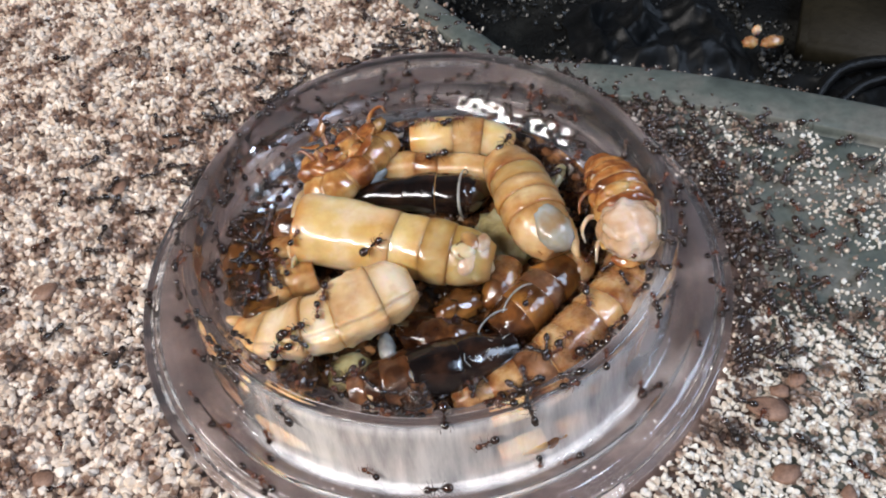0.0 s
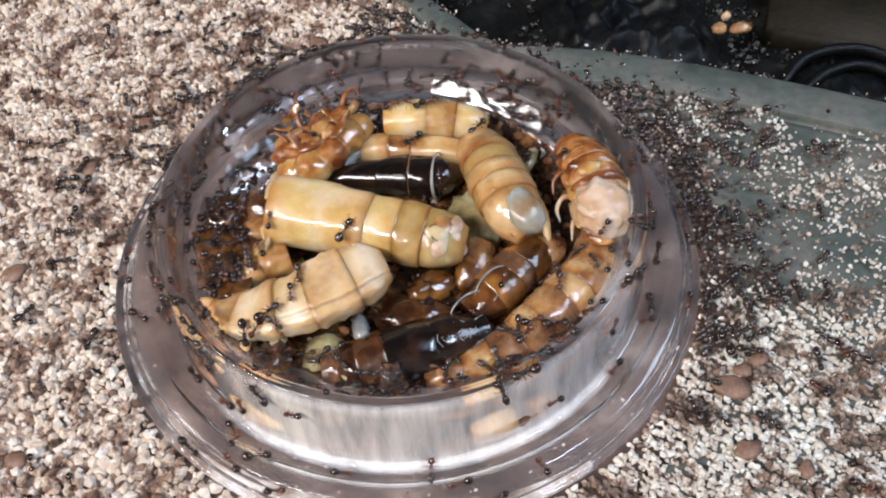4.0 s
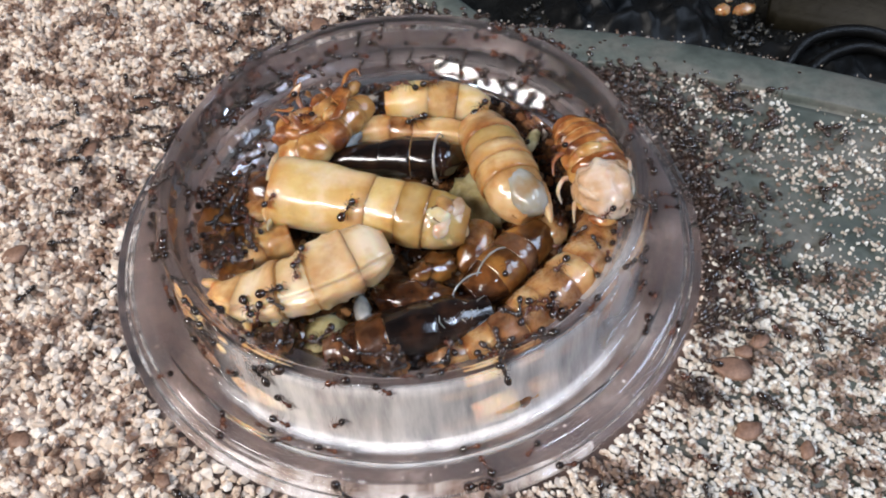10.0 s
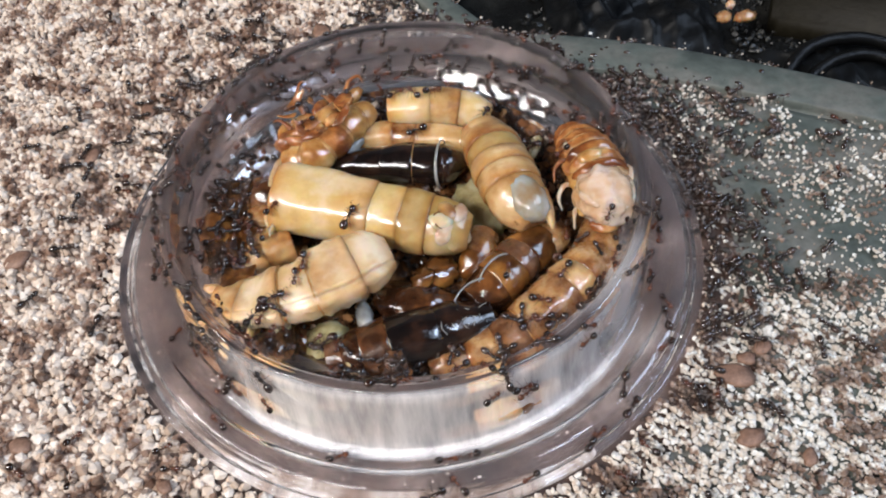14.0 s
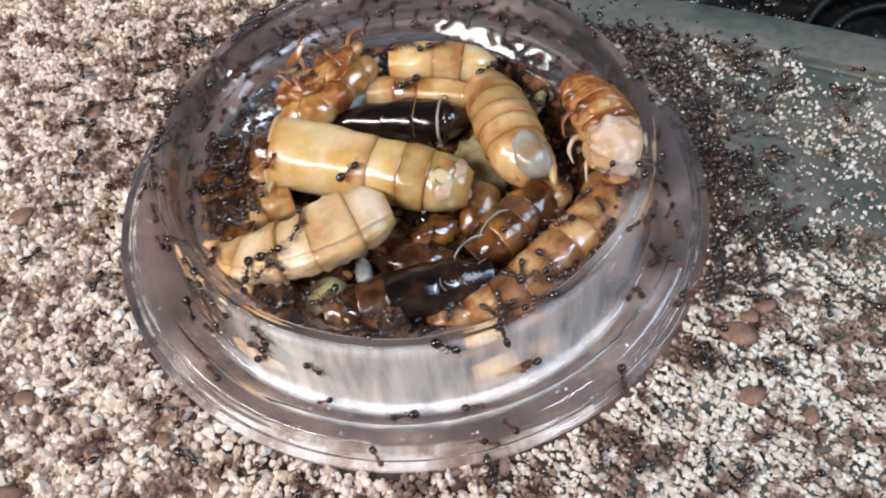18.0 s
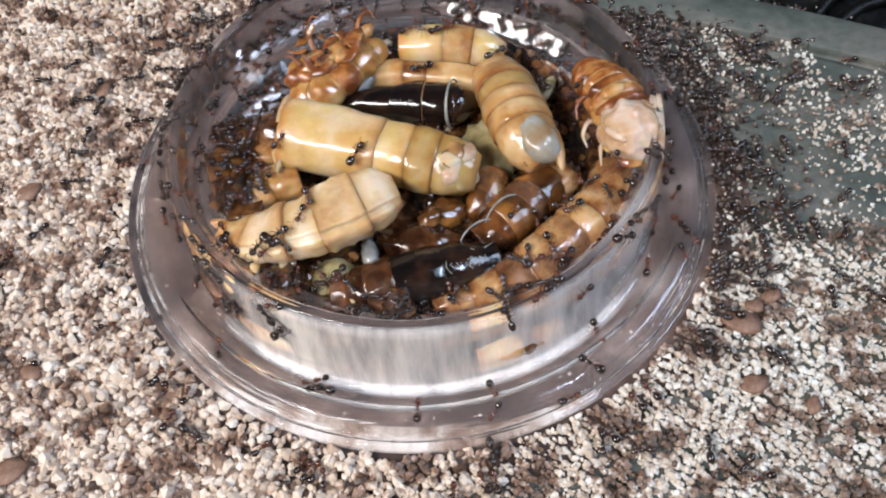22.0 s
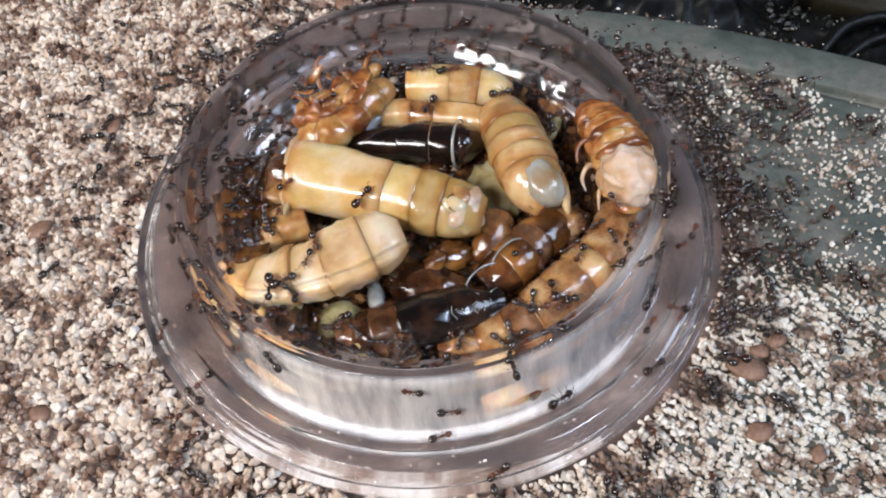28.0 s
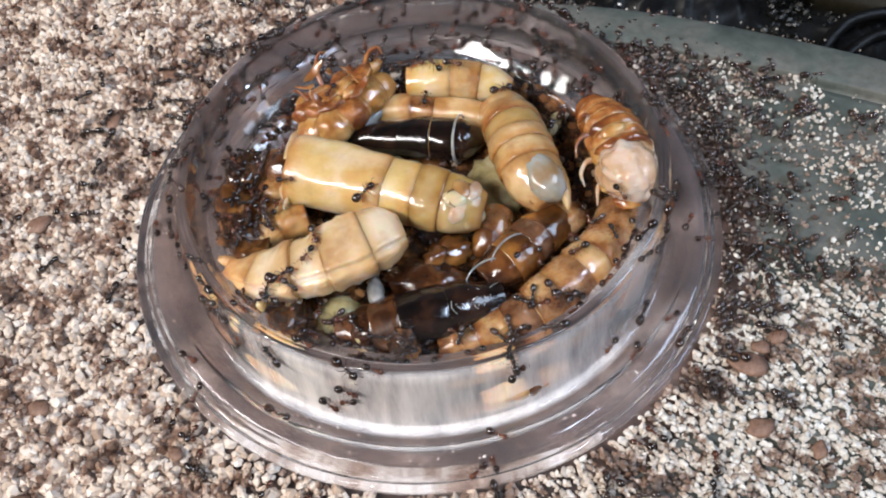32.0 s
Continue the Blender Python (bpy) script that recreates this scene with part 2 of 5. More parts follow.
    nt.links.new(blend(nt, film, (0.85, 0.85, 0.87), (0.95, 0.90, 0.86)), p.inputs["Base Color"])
    bump(nt, p, noise_tex(nt, 0.16, 2.0, 0.5), 0.2, 0.15)
    return m


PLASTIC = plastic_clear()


def sand_material():
    m, nt, p = nodes_of("sand_grains")
    geo = nt.nodes.new("ShaderNodeNewGeometry")
    each = ramp(nt, geo.outputs["Random Per Island"], [
        (0.0, (0.09, 0.055, 0.04)), (0.06, (0.24, 0.16, 0.12)), (0.13, (0.52, 0.42, 0.34)), (0.42, (0.64, 0.555, 0.475)),
        (0.70, (0.72, 0.65, 0.58)), (0.88, (0.74, 0.69, 0.64)), (1.0, (0.80, 0.77, 0.73))])
    dirt = ramp(nt, noise_tex(nt, 0.24, 5, 0.66, shift=(0.021, 0.034, 0)), [(0.36, (0.09, 0.042, 0.026)), (0.44, (0.28, 0.15, 0.095)), (0.505, (1, 1, 1))])
    col = blend(nt, 0.85, each, dirt, "MULTIPLY")
    # the grains are greyer on the wet plate, pinker on the dry side
    sep = nt.nodes.new("ShaderNodeSeparateXYZ")
    tc = nt.nodes.new("ShaderNodeTexCoord")
    nt.links.new(tc.outputs["Object"], sep.inputs[0])
    mr = nt.nodes.new("ShaderNodeMapRange")
    mr.inputs[1].default_value, mr.inputs[2].default_value = -0.005, 0.035
    nt.links.new(sep.outputs[0], mr.inputs[0])
    tint = blend(nt, mr.outputs[0], (1.0, 0.93, 0.86), (0.93, 0.98, 1.0))
    col = blend(nt, 1.0, col, tint, "MULTIPLY")
    nt.links.new(col, p.inputs["Base Color"])
    p.inputs["Roughness"].default_value = 0.38
    bump(nt, p, noise_tex(nt, 3.0, 3), 0.08)
    return m


def sheet(name, stops, per_mm, rough, bump_mm, fine_stops=None, rough_to=None, sheen=0.5):
    m, nt, p = nodes_of(name)
    big, fine = noise_tex(nt, per_mm, 5, 0.6), noise_tex(nt, per_mm * 9, 5, 0.65)
    col = ramp(nt, big, stops)
    grain = ramp(nt, fine, fine_stops or [(0.35, (0.6, 0.6, 0.6)), (0.6, (1, 1, 1))])
    nt.links.new(blend(nt, 0.7, col, grain, "MULTIPLY"), p.inputs["Base Color"])
    rr = nt.nodes.new("ShaderNodeMapRange")
    rr.inputs[3].default_value, rr.inputs[4].default_value = rough, rough_to or rough
    nt.links.new(fine, rr.inputs[0])
    nt.links.new(rr.outputs[0], p.inputs["Roughness"])
    p.inputs["Specular IOR Level"].default_value = sheen
    bump(nt, p, fine, bump_mm)
    return m


SAND = sand_material()
PLATE = sheet("grey_green_plate", [(0.3, (0.056, 0.068, 0.061)), (0.45, (0.095, 0.110, 0.097)), (0.54, (0.125, 0.127, 0.112)), (0.7, (0.20, 0.197, 0.175))], 0.09, 0.35, 0.05, rough_to=0.6)
SOIL = sheet("sandy_soil", [(0.3, (0.13, 0.075, 0.052)), (0.5, (0.29, 0.20, 0.155)), (0.7, (0.45, 0.36, 0.30))], 0.3, 0.8, 0.3)
DARK_GROUND = sheet("dark_wet_ground", [(0.3, (0.002, 0.002, 0.002)), (0.5, (0.005, 0.005, 0.0045)), (0.7, (0.018, 0.018, 0.016))], 0.14, 0.45, 0.8, rough_to=0.7, sheen=0.1)
BLACK_HOSE = sheet("black_rubber", [(0.3, (0.003, 0.003, 0.003)), (0.7, (0.006, 0.006, 0.006))], 0.3, 0.35, 0.15, sheen=0.18)
OLIVE_PANEL = sheet("olive_brown_panel", [(0.3, (0.008, 0.0068, 0.004)), (0.7, (0.019, 0.0165, 0.0105))], 0.08, 0.5, 0.2, sheen=0.15)
# patchy brown soil, its tone lowered to hold the dish's shade
SHADED_SOIL = sheet("damp_soil", [(0.36, (0.022, 0.011, 0.007)), (0.46, (0.05, 0.026, 0.018)), (0.58, (0.09, 0.056, 0.043)), (0.72, (0.24, 0.18, 0.145))], 0.11, 0.5, 0.3)
RING_GLARE = sheet("pale_ring_glare", [(0.38, (0.09, 0.045, 0.026)), (0.47, (0.20, 0.145, 0.11)), (0.60, (0.38, 0.34, 0.31))], 0.2, 0.7, 0.1)
FLAKE = sheet("brown_flake", [(0.3, (0.16, 0.08, 0.05)), (0.7, (0.32, 0.19, 0.13))], 0.4, 0.6, 0.1)
WALL_PAINT = sheet("grey_paint", [(0.3, (0.12, 0.118, 0.125)), (0.7, (0.15, 0.148, 0.155))], 0.01, 0.8, 0.2)


# ---- mesh helpers (millimetres in, metres out) ----
def part(name, bm, material, parent=None, label="", smooth=True):
    me = bpy.data.meshes.new(name)
    bmesh.ops.scale(bm, vec=(MM, MM, MM), verts=bm.verts)
    bm.to_mesh(me)
    bm.free()
    me.materials.append(material)
    if material.name in SEAMED:
        me.attributes.new("band", "FLOAT", "POINT").data.foreach_set("value", [0.5] * len(me.vertices))
    if smooth:
        me.polygons.foreach_set("use_smooth", [True] * len(me.polygons))
    ob = new(name, me)
    if parent:
        ob.parent = parent
    if label:
        ob["label"] = label
    return ob


def empty(name, at=(0, 0, 0)):
    ob = new(name)
    ob.empty_display_size = 0.002
    ob.location = Vector(at) * MM
    return ob


def spline(pts, n):
    """n + 1 points on a smooth line through pts (Catmull-Rom)."""
    P = [Vector(p) for p in pts]
    P = [2 * P[0] - P[1]] + P + [2 * P[-1] - P[-2]]
    out = []
    for i in range(n + 1):
        t = i / n * (len(P) - 3)
        k = min(int(t), len(P) - 4)
        t -= k
        a, b, c, d = P[k:k + 4]
        out.append(0.5 * (2 * b + (c - a) * t + (2 * a - 5 * b + 4 * c - d) * t * t + (3 * b - 3 * c + d - a) * t ** 3))
    return out


def frames_along(line):
    """Side and up vectors along a line, up kept near +z."""
    out = []
    for i, p in enumerate(line):
        d = (line[min(i + 1, len(line) - 1)] - line[max(i - 1, 0)]).normalized()
        side = d.cross(Vector((0, 0, 1)))
        side = side.normalized() if side.length > 1e-4 else Vector((1, 0, 0))
        out.append((p, side, side.cross(d).normalized(), d))
    return out


def loft(rings, cap_a=True, cap_b=True):
    bm = bmesh.new()
    rows = [[bm.verts.new(v) for v in ring] for ring in rings]
    n = len(rows[0])
    for a, b in zip(rows, rows[1:]):
        for i in range(n):
            bm.faces.new((a[i], a[(i + 1) % n], b[(i + 1) % n], b[i]))
    if cap_a:
        c = bm.verts.new(sum((v.co for v in rows[0]), Vector()) / n)
        for i in range(n):
            bm.faces.new((c, rows[0][(i + 1) % n], rows[0][i]))
    if cap_b:
        c = bm.verts.new(sum((v.co for v in rows[-1]), Vector()) / n)
        for i in range(n):
            bm.faces.new((c, rows[-1][i], rows[-1][(i + 1) % n]))
    bmesh.ops.recalc_face_normals(bm, faces=bm.faces)
    return bm


def tube(pts, radii, sides=8, steps=None, wob=0.0, seed=0.0):
    """A tapered round bar through pts."""
    steps = steps or 4 * (len(pts) - 1)
    rings = []
    for i, (p, s, u, d) in enumerate(frames_along(spline(pts, steps))):
        f = i / steps * (len(radii) - 1)
        k = min(int(f), len(radii) - 2)
        r = radii[k] + (radii[k + 1] - radii[k]) * (f - k)
        ring = []
        for j in range(sides):
            a = 2 * math.pi * j / sides
            q = p + (s * math.cos(a) + u * math.sin(a)) * r
            if wob:
                q += (s * math.cos(a) + u * math.sin(a)) * wob * r * noise.noise(q * 0.9 + Vector((seed, 0, seed)))
            ring.append(q)
        rings.append(ring)
    return loft(rings)


def blob(center, radii, wob=0.2, freq=0.5, seed=0.0, level=3, turn=0.0):
    bm = bmesh.new()
    bmesh.ops.create_icosphere(bm, subdivisions=level, radius=1.0)
    rot = Matrix.Rotation(radians(turn), 3, "Z")
    for v in bm.verts:
        n = noise.noise(v.co * 2.0 * freq * 2 + Vector((seed, seed * 1.7, 0)))
        v.co = v.co * (1 + wob * n)
        v.co = rot @ Vector((v.co.x * radii[0], v.co.y * radii[1], v.co.z * radii[2])) + Vector(center)
    return bm


def larva(name, label, pts, radii, cuts, skins, flat=0.88, ridge=0.0, ridge_at=1.2, wob=0.06, seed=0.0,
          ends=(None, None), group="", overlap=0.06, tag="insect larva", box=1.0, dome=False, step=0.015, groove=None, bulge=0.0, fine=0.35):
    """A piece of a segmented larva: one mesh a segment, a darker membrane between two."""
    thing = empty(name, Vector(pts[0]) - Vector((0, 0, radii[0])))
    tagged(thing, label, tag, group)
    base = Vector(pts[0]) - Vector((0, 0, radii[0]))
    steps = 96
    fr = frames_along(spline(pts, steps))
    sides = 48

    def radius(f):
        f *= len(radii) - 1
        k = min(int(f), len(radii) - 2)
        g = f - k
        g = g * g * (3 - 2 * g)
        return radii[k] + (radii[k + 1] - radii[k]) * g

    def ring(f, k, rough):
        i = min(max(f, 0.0), 1.0) * steps
        a = min(int(i), steps - 1)
        g = i - a
        p, s, u = (fr[a][q].lerp(fr[a + 1][q], g) for q in range(3))
        out = []
        for j in range(sides):
            t = 2 * math.pi * j / sides
            r = radius(f) * k * (1 + ridge * math.exp(-((t - ridge_at) / 0.3) ** 2))
            if groove:
                r *= 1 - groove[1] * math.exp(-((t - groove[0]) / 0.09) ** 2)
            ct, st = math.cos(t), math.sin(t)
            ct, st = math.copysign(abs(ct) ** box, ct), math.copysign(abs(st) ** box, st)
            w = s * ct + u * st * flat
            q = p + w * r
            n1 = noise.noise(q * 0.35 + Vector((seed, 0, 3)))
            n2 = noise.noise(q * 1.3 + Vector((0, seed, 7)))
            n3 = noise.noise(q * 3.1 + Vector((seed, 2, 1)))
            out.append(q + w * r * (rough * 1.2 * n1 + rough * 0.8 * n2 + rough * fine * n3) - base)
        return out

    for n, (a, b) in enumerate(zip(cuts, cuts[1:])):
        ov = overlap * (b - a)
        prof = [(0.0, 0.94), (0.03, 0.972), (0.1, 0.988), (0.22, 1.0), (0.36, 1.012), (0.5, 1.018), (0.65, 1.022), (0.8, 1.02), (0.92, 1.012), (0.98, 0.998), (1.0, 0.98), (0.995, 0.93)]
        if n == len(cuts) - 2 and dome:
            prof = prof[:5] + [(0.52, 1.01), (0.64, 0.985), (0.76, 0.93), (0.86, 0.83), (0.93, 0.69), (0.98, 0.49), (1.0, 0.25)]
        if bulge:
            prof = [(q, k * (1 + bulge * (math.sin(math.pi * min(q, 1)) - 0.6))) for q, k in prof]
        uneven = 1 + step * math.sin(n * 2.4 + seed * 3)
        rings = [ring(a + (b - a) * q + (ov if q > 0.9 else 0), k * uneven, wob) for q, k in prof]
        ob = part("segment", loft(rings), skins[n % len(skins)], thing)
        where = [q for q, k in prof for j in range(sides)]
        mm = sum((fr[i + 1][0] - fr[i][0]).length for i in range(steps))
        lie = [c for q, k in prof for j in range(sides) for c in ((a + (b - a) * q) * mm * 1.5, 3 * math.cos(2 * math.pi * j / sides), 3 * math.sin(2 * math.pi * j / sides) + seed)]
        lie = (lie + lie[:3] + lie[-3:])[:3 * len(ob.data.vertices)]
        ob.data.attributes.new("lie", "FLOAT_VECTOR", "POINT").data.foreach_set("vector", lie)
        if "band" in ob.data.attributes:
            ob.data.attributes["band"].data.foreach_set("value", (where + [0.0, 1.0])[:len(ob.data.vertices)])
        if n:
            rings = [ring(a + d * (b - a), k, wob) for d, k in ((-0.12, 0.85), (-0.04, 0.968), (0.04, 0.972), (0.1, 0.965), (0.16, 0.85))]
            part("membrane", loft(rings), MEMBRANE, thing, "dark brown fold between two segments")
    for at, end, sgn in ((0.0, ends[0], -1), (1.0, ends[1], 1)):
        if end:
            p, s, u, d = fr[0 if at == 0 else -1]
            r = radius(at)
            bm = blob((0, 0, 0), (r * 0.5, r * 0.94, r * 0.94 * flat), 0.14, 0.8, seed + at * 5)
            m = Matrix((d, -s, u)).transposed()
            for v in bm.verts:
                v.co = m @ v.co + p - base
            part("inner_flesh", bm, end, thing, "pale wet flesh at the torn end")
    return thing


# ---- setting: room, plate, ground ----
def slab(name, x0, x1, y0, y1, z0, z1, material, label, category):
    bm = bmesh.new()
    bmesh.ops.create_cube(bm, size=1.0)
    for v in bm.verts:
        v.co = Vector(((x0 + x1) / 2 + v.co.x * (x1 - x0), (y0 + y1) / 2 + v.co.y * (y1 - y0), (z0 + z1) / 2 + v.co.z * (z1 - z0)))
    return tagged(part(name, bm, material, None, "", False), label, category, kind="structure")


# Unseen walls and ceiling, added to close the place and keep bounced light low.
slab("wall_north", -660, 660, 640, 660, -30, 1000, WALL_PAINT, "unseen plain dark grey wall added round the place", "wall")
slab("wall_south", -660, 660, -660, -640, -30, 1000, WALL_PAINT, "unseen plain dark grey wall added round the place", "wall")
slab("wall_east", 640, 660, -638, 638, -30, 1000, WALL_PAINT, "unseen plain dark grey wall added round the place", "wall")
slab("wall_west", -660, -640, -638, 638, -30, 1000, WALL_PAINT, "unseen plain dark grey wall added round the place", "wall")
slab("ceiling", -660, 660, -660, 660, 1002, 1020, WALL_PAINT, "unseen plain dark grey ceiling added over the place", "ceiling")


def edge_y(x):
    """The far edge of the grey-green plate: its y at x."""
    return 36.5 - 0.028 * (x - 8) - 0.0046 * max(x - 8, 0) ** 2 + 1.4 * max(14 - x, 0) + 0.6 * math.sin(x * 0.09)


def ground_sheet():
    n = 120
    bm = bmesh.new()
    grid = []
    for i in range(n + 1):
        row = []
        for j in range(n + 1):
            u, v = 2 * i / n - 1, 2 * j / n - 1
            x, y = 638 * u * (0.2 + 0.8 * u * u), 638 * v * (0.2 + 0.8 * v * v)
            z = -9.0 + 1.6 * noise.noise(Vector((x, y, 0)) * 0.08) + 0.7 * noise.noise(Vector((x, y, 9)) * 0.3)
            row.append(bm.verts.new((x, y, z)))
        grid.append(row)
    for i in range(n):
        for j in range(n):
            bm.faces.new((grid[i][j], grid[i + 1][j], grid[i + 1][j + 1], grid[i][j + 1]))
    return tagged(part("ground", bm, DARK_GROUND), "dark wet uneven ground behind the plate", "ground", kind="structure")


def plate():
    """The grey-green plate with its raised lip along the far edge."""
    xs = [-240 + 3.0 * i for i in range(161)]
    prof = [(-420, -0.0), (-200, 0.0), (-80, 0.0), (-40, 0.0), (-20, 0.0), (-9.5, 0.0), (-8.5, 0.0), (-8.25, -0.6), (-7.9, -0.6), (-7.6, 0.1), (-7.45, 0.75), (-7.2, 0.95), (-5.0, 1.15), (-3.0, 1.2), (-0.9, 1.1),
            (-0.2, 0.7), (0.0, -0.4), (-0.3, -3.0), (-1.0, -7.5), (-6.0, -10.5)]
    bm = bmesh.new()
    rows = []
    for x in xs:
        e = edge_y(min(max(x, -110), 96))
        rows.append([bm.verts.new((x, max(e + d, -230 + d * 0.1), z)) for d, z in prof])
    for a, b in zip(rows, rows[1:]):
        for i in range(len(prof) - 1):
            bm.faces.new((a[i], b[i], b[i + 1], a[i + 1]))
    bmesh.ops.recalc_face_normals(bm, faces=bm.faces)
    return tagged(part("pavement", bm, PLATE), "grey-green plate with a raised lip, strewn with sand", "base plate", kind="structure")


ground_sheet()
plate()


def sand_cover(x, y):
    """How much of the plate the sand hides, 0 to 1."""
    if y > edge_y(x) + 2:
        return 0.0
    left = 1 / (1 + math.exp((x - 6 + 0.3 * (y - 30)) / 3.0)) if y > 0 else 1.0 if x < 6 else 0.0
    front = 1 / (1 + math.exp((y + 10 + 0.10 * (x - 40)) / 3.5))
    n = 0.5 + 0.9 * noise.noise(Vector((x, y, 4)) * 0.10) + 0.5 * noise.noise(Vector((x, y, 8)) * 0.35)
    sparse = 0.36 * max(0.0, min(1.5, n * 1.4)) * (1.0 if y < edge_y(x) - 7 else 0.25)
    return max(left, front * (0.95 + 0.3 * n), sparse)


def grains(name, spots, material, label, low=0.22, high=0.58):
    """Loose grains, each its own small stone, in one mesh."""
    bm = bmesh.new()
    bmesh.ops.create_icosphere(bm, subdivisions=1, radius=1.0)
    bm.verts.ensure_lookup_table()
    unit = np.array([v.co[:] for v in bm.verts])
    tri = np.array([[v.index for v in f.verts] for f in bm.faces])
    bm.free()
    rng = np.random.default_rng(5)
    k = len(spots)
    spots = np.array(spots)
    size = (low + (high - low) * rng.uniform(0, 1, k) ** 1.5)[:, None] * rng.uniform(0.65, 1.4, (k, 3))
    if spots.shape[1] > 3:
        size = size * spots[:, 3:4]
    spin = rng.uniform(0, 2 * math.pi, k)
    pts = unit[None] * (1 + rng.uniform(-0.38, 0.3, (k, len(unit), 1)))
    pts = pts * size[:, None, :]
    tilt = rng.uniform(-0.9, 0.9, k)
    y, z = pts[..., 1].copy(), pts[..., 2].copy()
    pts[..., 1] = y * np.cos(tilt)[:, None] - z * np.sin(tilt)[:, None]
    pts[..., 2] = y * np.sin(tilt)[:, None] + z * np.cos(tilt)[:, None]
    x, y = pts[..., 0].copy(), pts[..., 1].copy()
    pts[..., 0] = x * np.cos(spin)[:, None] - y * np.sin(spin)[:, None] + spots[:, :1]
    pts[..., 1] = x * np.sin(spin)[:, None] + y * np.cos(spin)[:, None] + spots[:, 1:2]
    pts[..., 2] += spots[:, 2:3] + size[:, 2:3] * 0.5
    faces = (tri[None] + (np.arange(k) * len(unit))[:, None, None]).reshape(-1, 3)
    me = bpy.data.meshes.new(name)
    me.from_pydata((pts.reshape(-1, 3) * MM).tolist(), [], faces.tolist())
    me.materials.append(material)
    return tagged(new(name, me), label, "sand", kind="stuff")


def sand():
    rng = random.Random(11)
    spots, step = [], 0.54
    for i in range(int(172 / step)):
        for j in range(int(128 / step)):
            x = -86 + step * i + rng.uniform(-0.45, 0.45)
            y = -46 + step * j + rng.uniform(-0.45, 0.45)
            z = max(0.0, 0.25 + 0.5 * noise.noise(Vector((x, y, 0)) * 0.2) + rng.uniform(-0.2, 0.25))
            r = math.hypot(x, y)
            if r > 34.5:
                cover = sand_cover(x, y)
                fine = 0.66 if x > 10 + 6 * noise.noise(Vector((x, y, 6)) * 0.1) else 1.0
                for again in range(2 if fine < 1 else 1):
                    if rng.random() < cover:
                        spots.append((x + 0.3 * again, y - 0.2 * again, z * (1 - 0.4 * again), (0.62 + 0.38 * cover) * fine))
            elif 27.5 < r < 33.2 and rng.random() < 0.15 * sand_cover(x, y) * (0.3 + noise.noise(Vector((x, y, 3)) * 0.15)):
                spots.append((x, y, 0.12, 0.3))
    return grains("sand", spots, SAND, "loose pale sand grains mixed with brown grit", 0.26, 0.62)


def sand_bed():
    """Packed fine sand under the loose grains on the dry side."""
    n, m = 90, 70
    bm = bmesh.new()
    grid = []
    for i in range(n + 1):
        row = []
        for j in range(m + 1):
            x, y = -140 + 135 * i / n * 1.0, -120 + 220 * j / m
            z = 0.32 + 0.25 * noise.noise(Vector((x, y, 2)) * 0.4)
            if i == n or y > edge_y(x) or math.hypot(x, y) < 37.5:
                z = -0.2
            row.append(bm.verts.new((x, min(y, edge_y(x)), z)))
        grid.append(row)
    for i in range(n):
        for j in range(m):
            bm.faces.new((grid[i][j], grid[i + 1][j], grid[i + 1][j + 1], grid[i][j + 1]))
    return tagged(part("sand_bed", bm, SOIL), "packed brown sandy soil beside the plastic dish", "sand", kind="stuff")


sand_bed()
sand()

def shaded_patch():
    """Brown soil under the dish, coloured darker for the shade that the dish doesn't cast."""
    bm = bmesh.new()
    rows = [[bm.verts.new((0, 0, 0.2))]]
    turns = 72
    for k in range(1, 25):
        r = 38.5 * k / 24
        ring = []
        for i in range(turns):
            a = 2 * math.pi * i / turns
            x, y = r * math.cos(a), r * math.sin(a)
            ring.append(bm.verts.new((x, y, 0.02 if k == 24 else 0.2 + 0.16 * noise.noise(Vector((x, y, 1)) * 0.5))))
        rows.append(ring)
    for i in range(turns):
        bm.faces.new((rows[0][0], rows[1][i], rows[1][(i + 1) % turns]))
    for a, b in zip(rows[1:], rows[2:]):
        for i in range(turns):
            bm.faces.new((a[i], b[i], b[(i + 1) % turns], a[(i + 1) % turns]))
    # pale strip under the front foot ring, put there for its whitish reflections
    pale = bmesh.new()
    inner, outer = [], []
    for i in range(97):
        a = radians(-138 + 80 * i / 96)
        n = noise.noise(Vector((math.cos(a) * 4, math.sin(a) * 4, 7))) + 0.6 * noise.noise(Vector((math.cos(a) * 15, math.sin(a) * 15, 3)))
        fade = math.sin(math.pi * i / 96) ** 0.5
        r = 33.9 - (2.3 + 0.4 * n) * fade
        inner.append(pale.verts.new((r * math.cos(a), r * math.sin(a), 0.4)))
        outer.append(pale.verts.new((34.2 * math.cos(a), 34.2 * math.sin(a), 0.4)))
    for i in range(96):
        pale.faces.new((inner[i], outer[i], outer[i + 1], inner[i + 1]))
    tagged(part("dry_sand", pale, RING_GLARE), "pale sand strip standing in for the foot ring's reflections", "sand", kind="stuff")
    return tagged(part("damp_soil", bm, SHADED_SOIL), "brown soil under the plastic dish, darkened for its shade", "soil", kind="stuff")


shaded_patch()

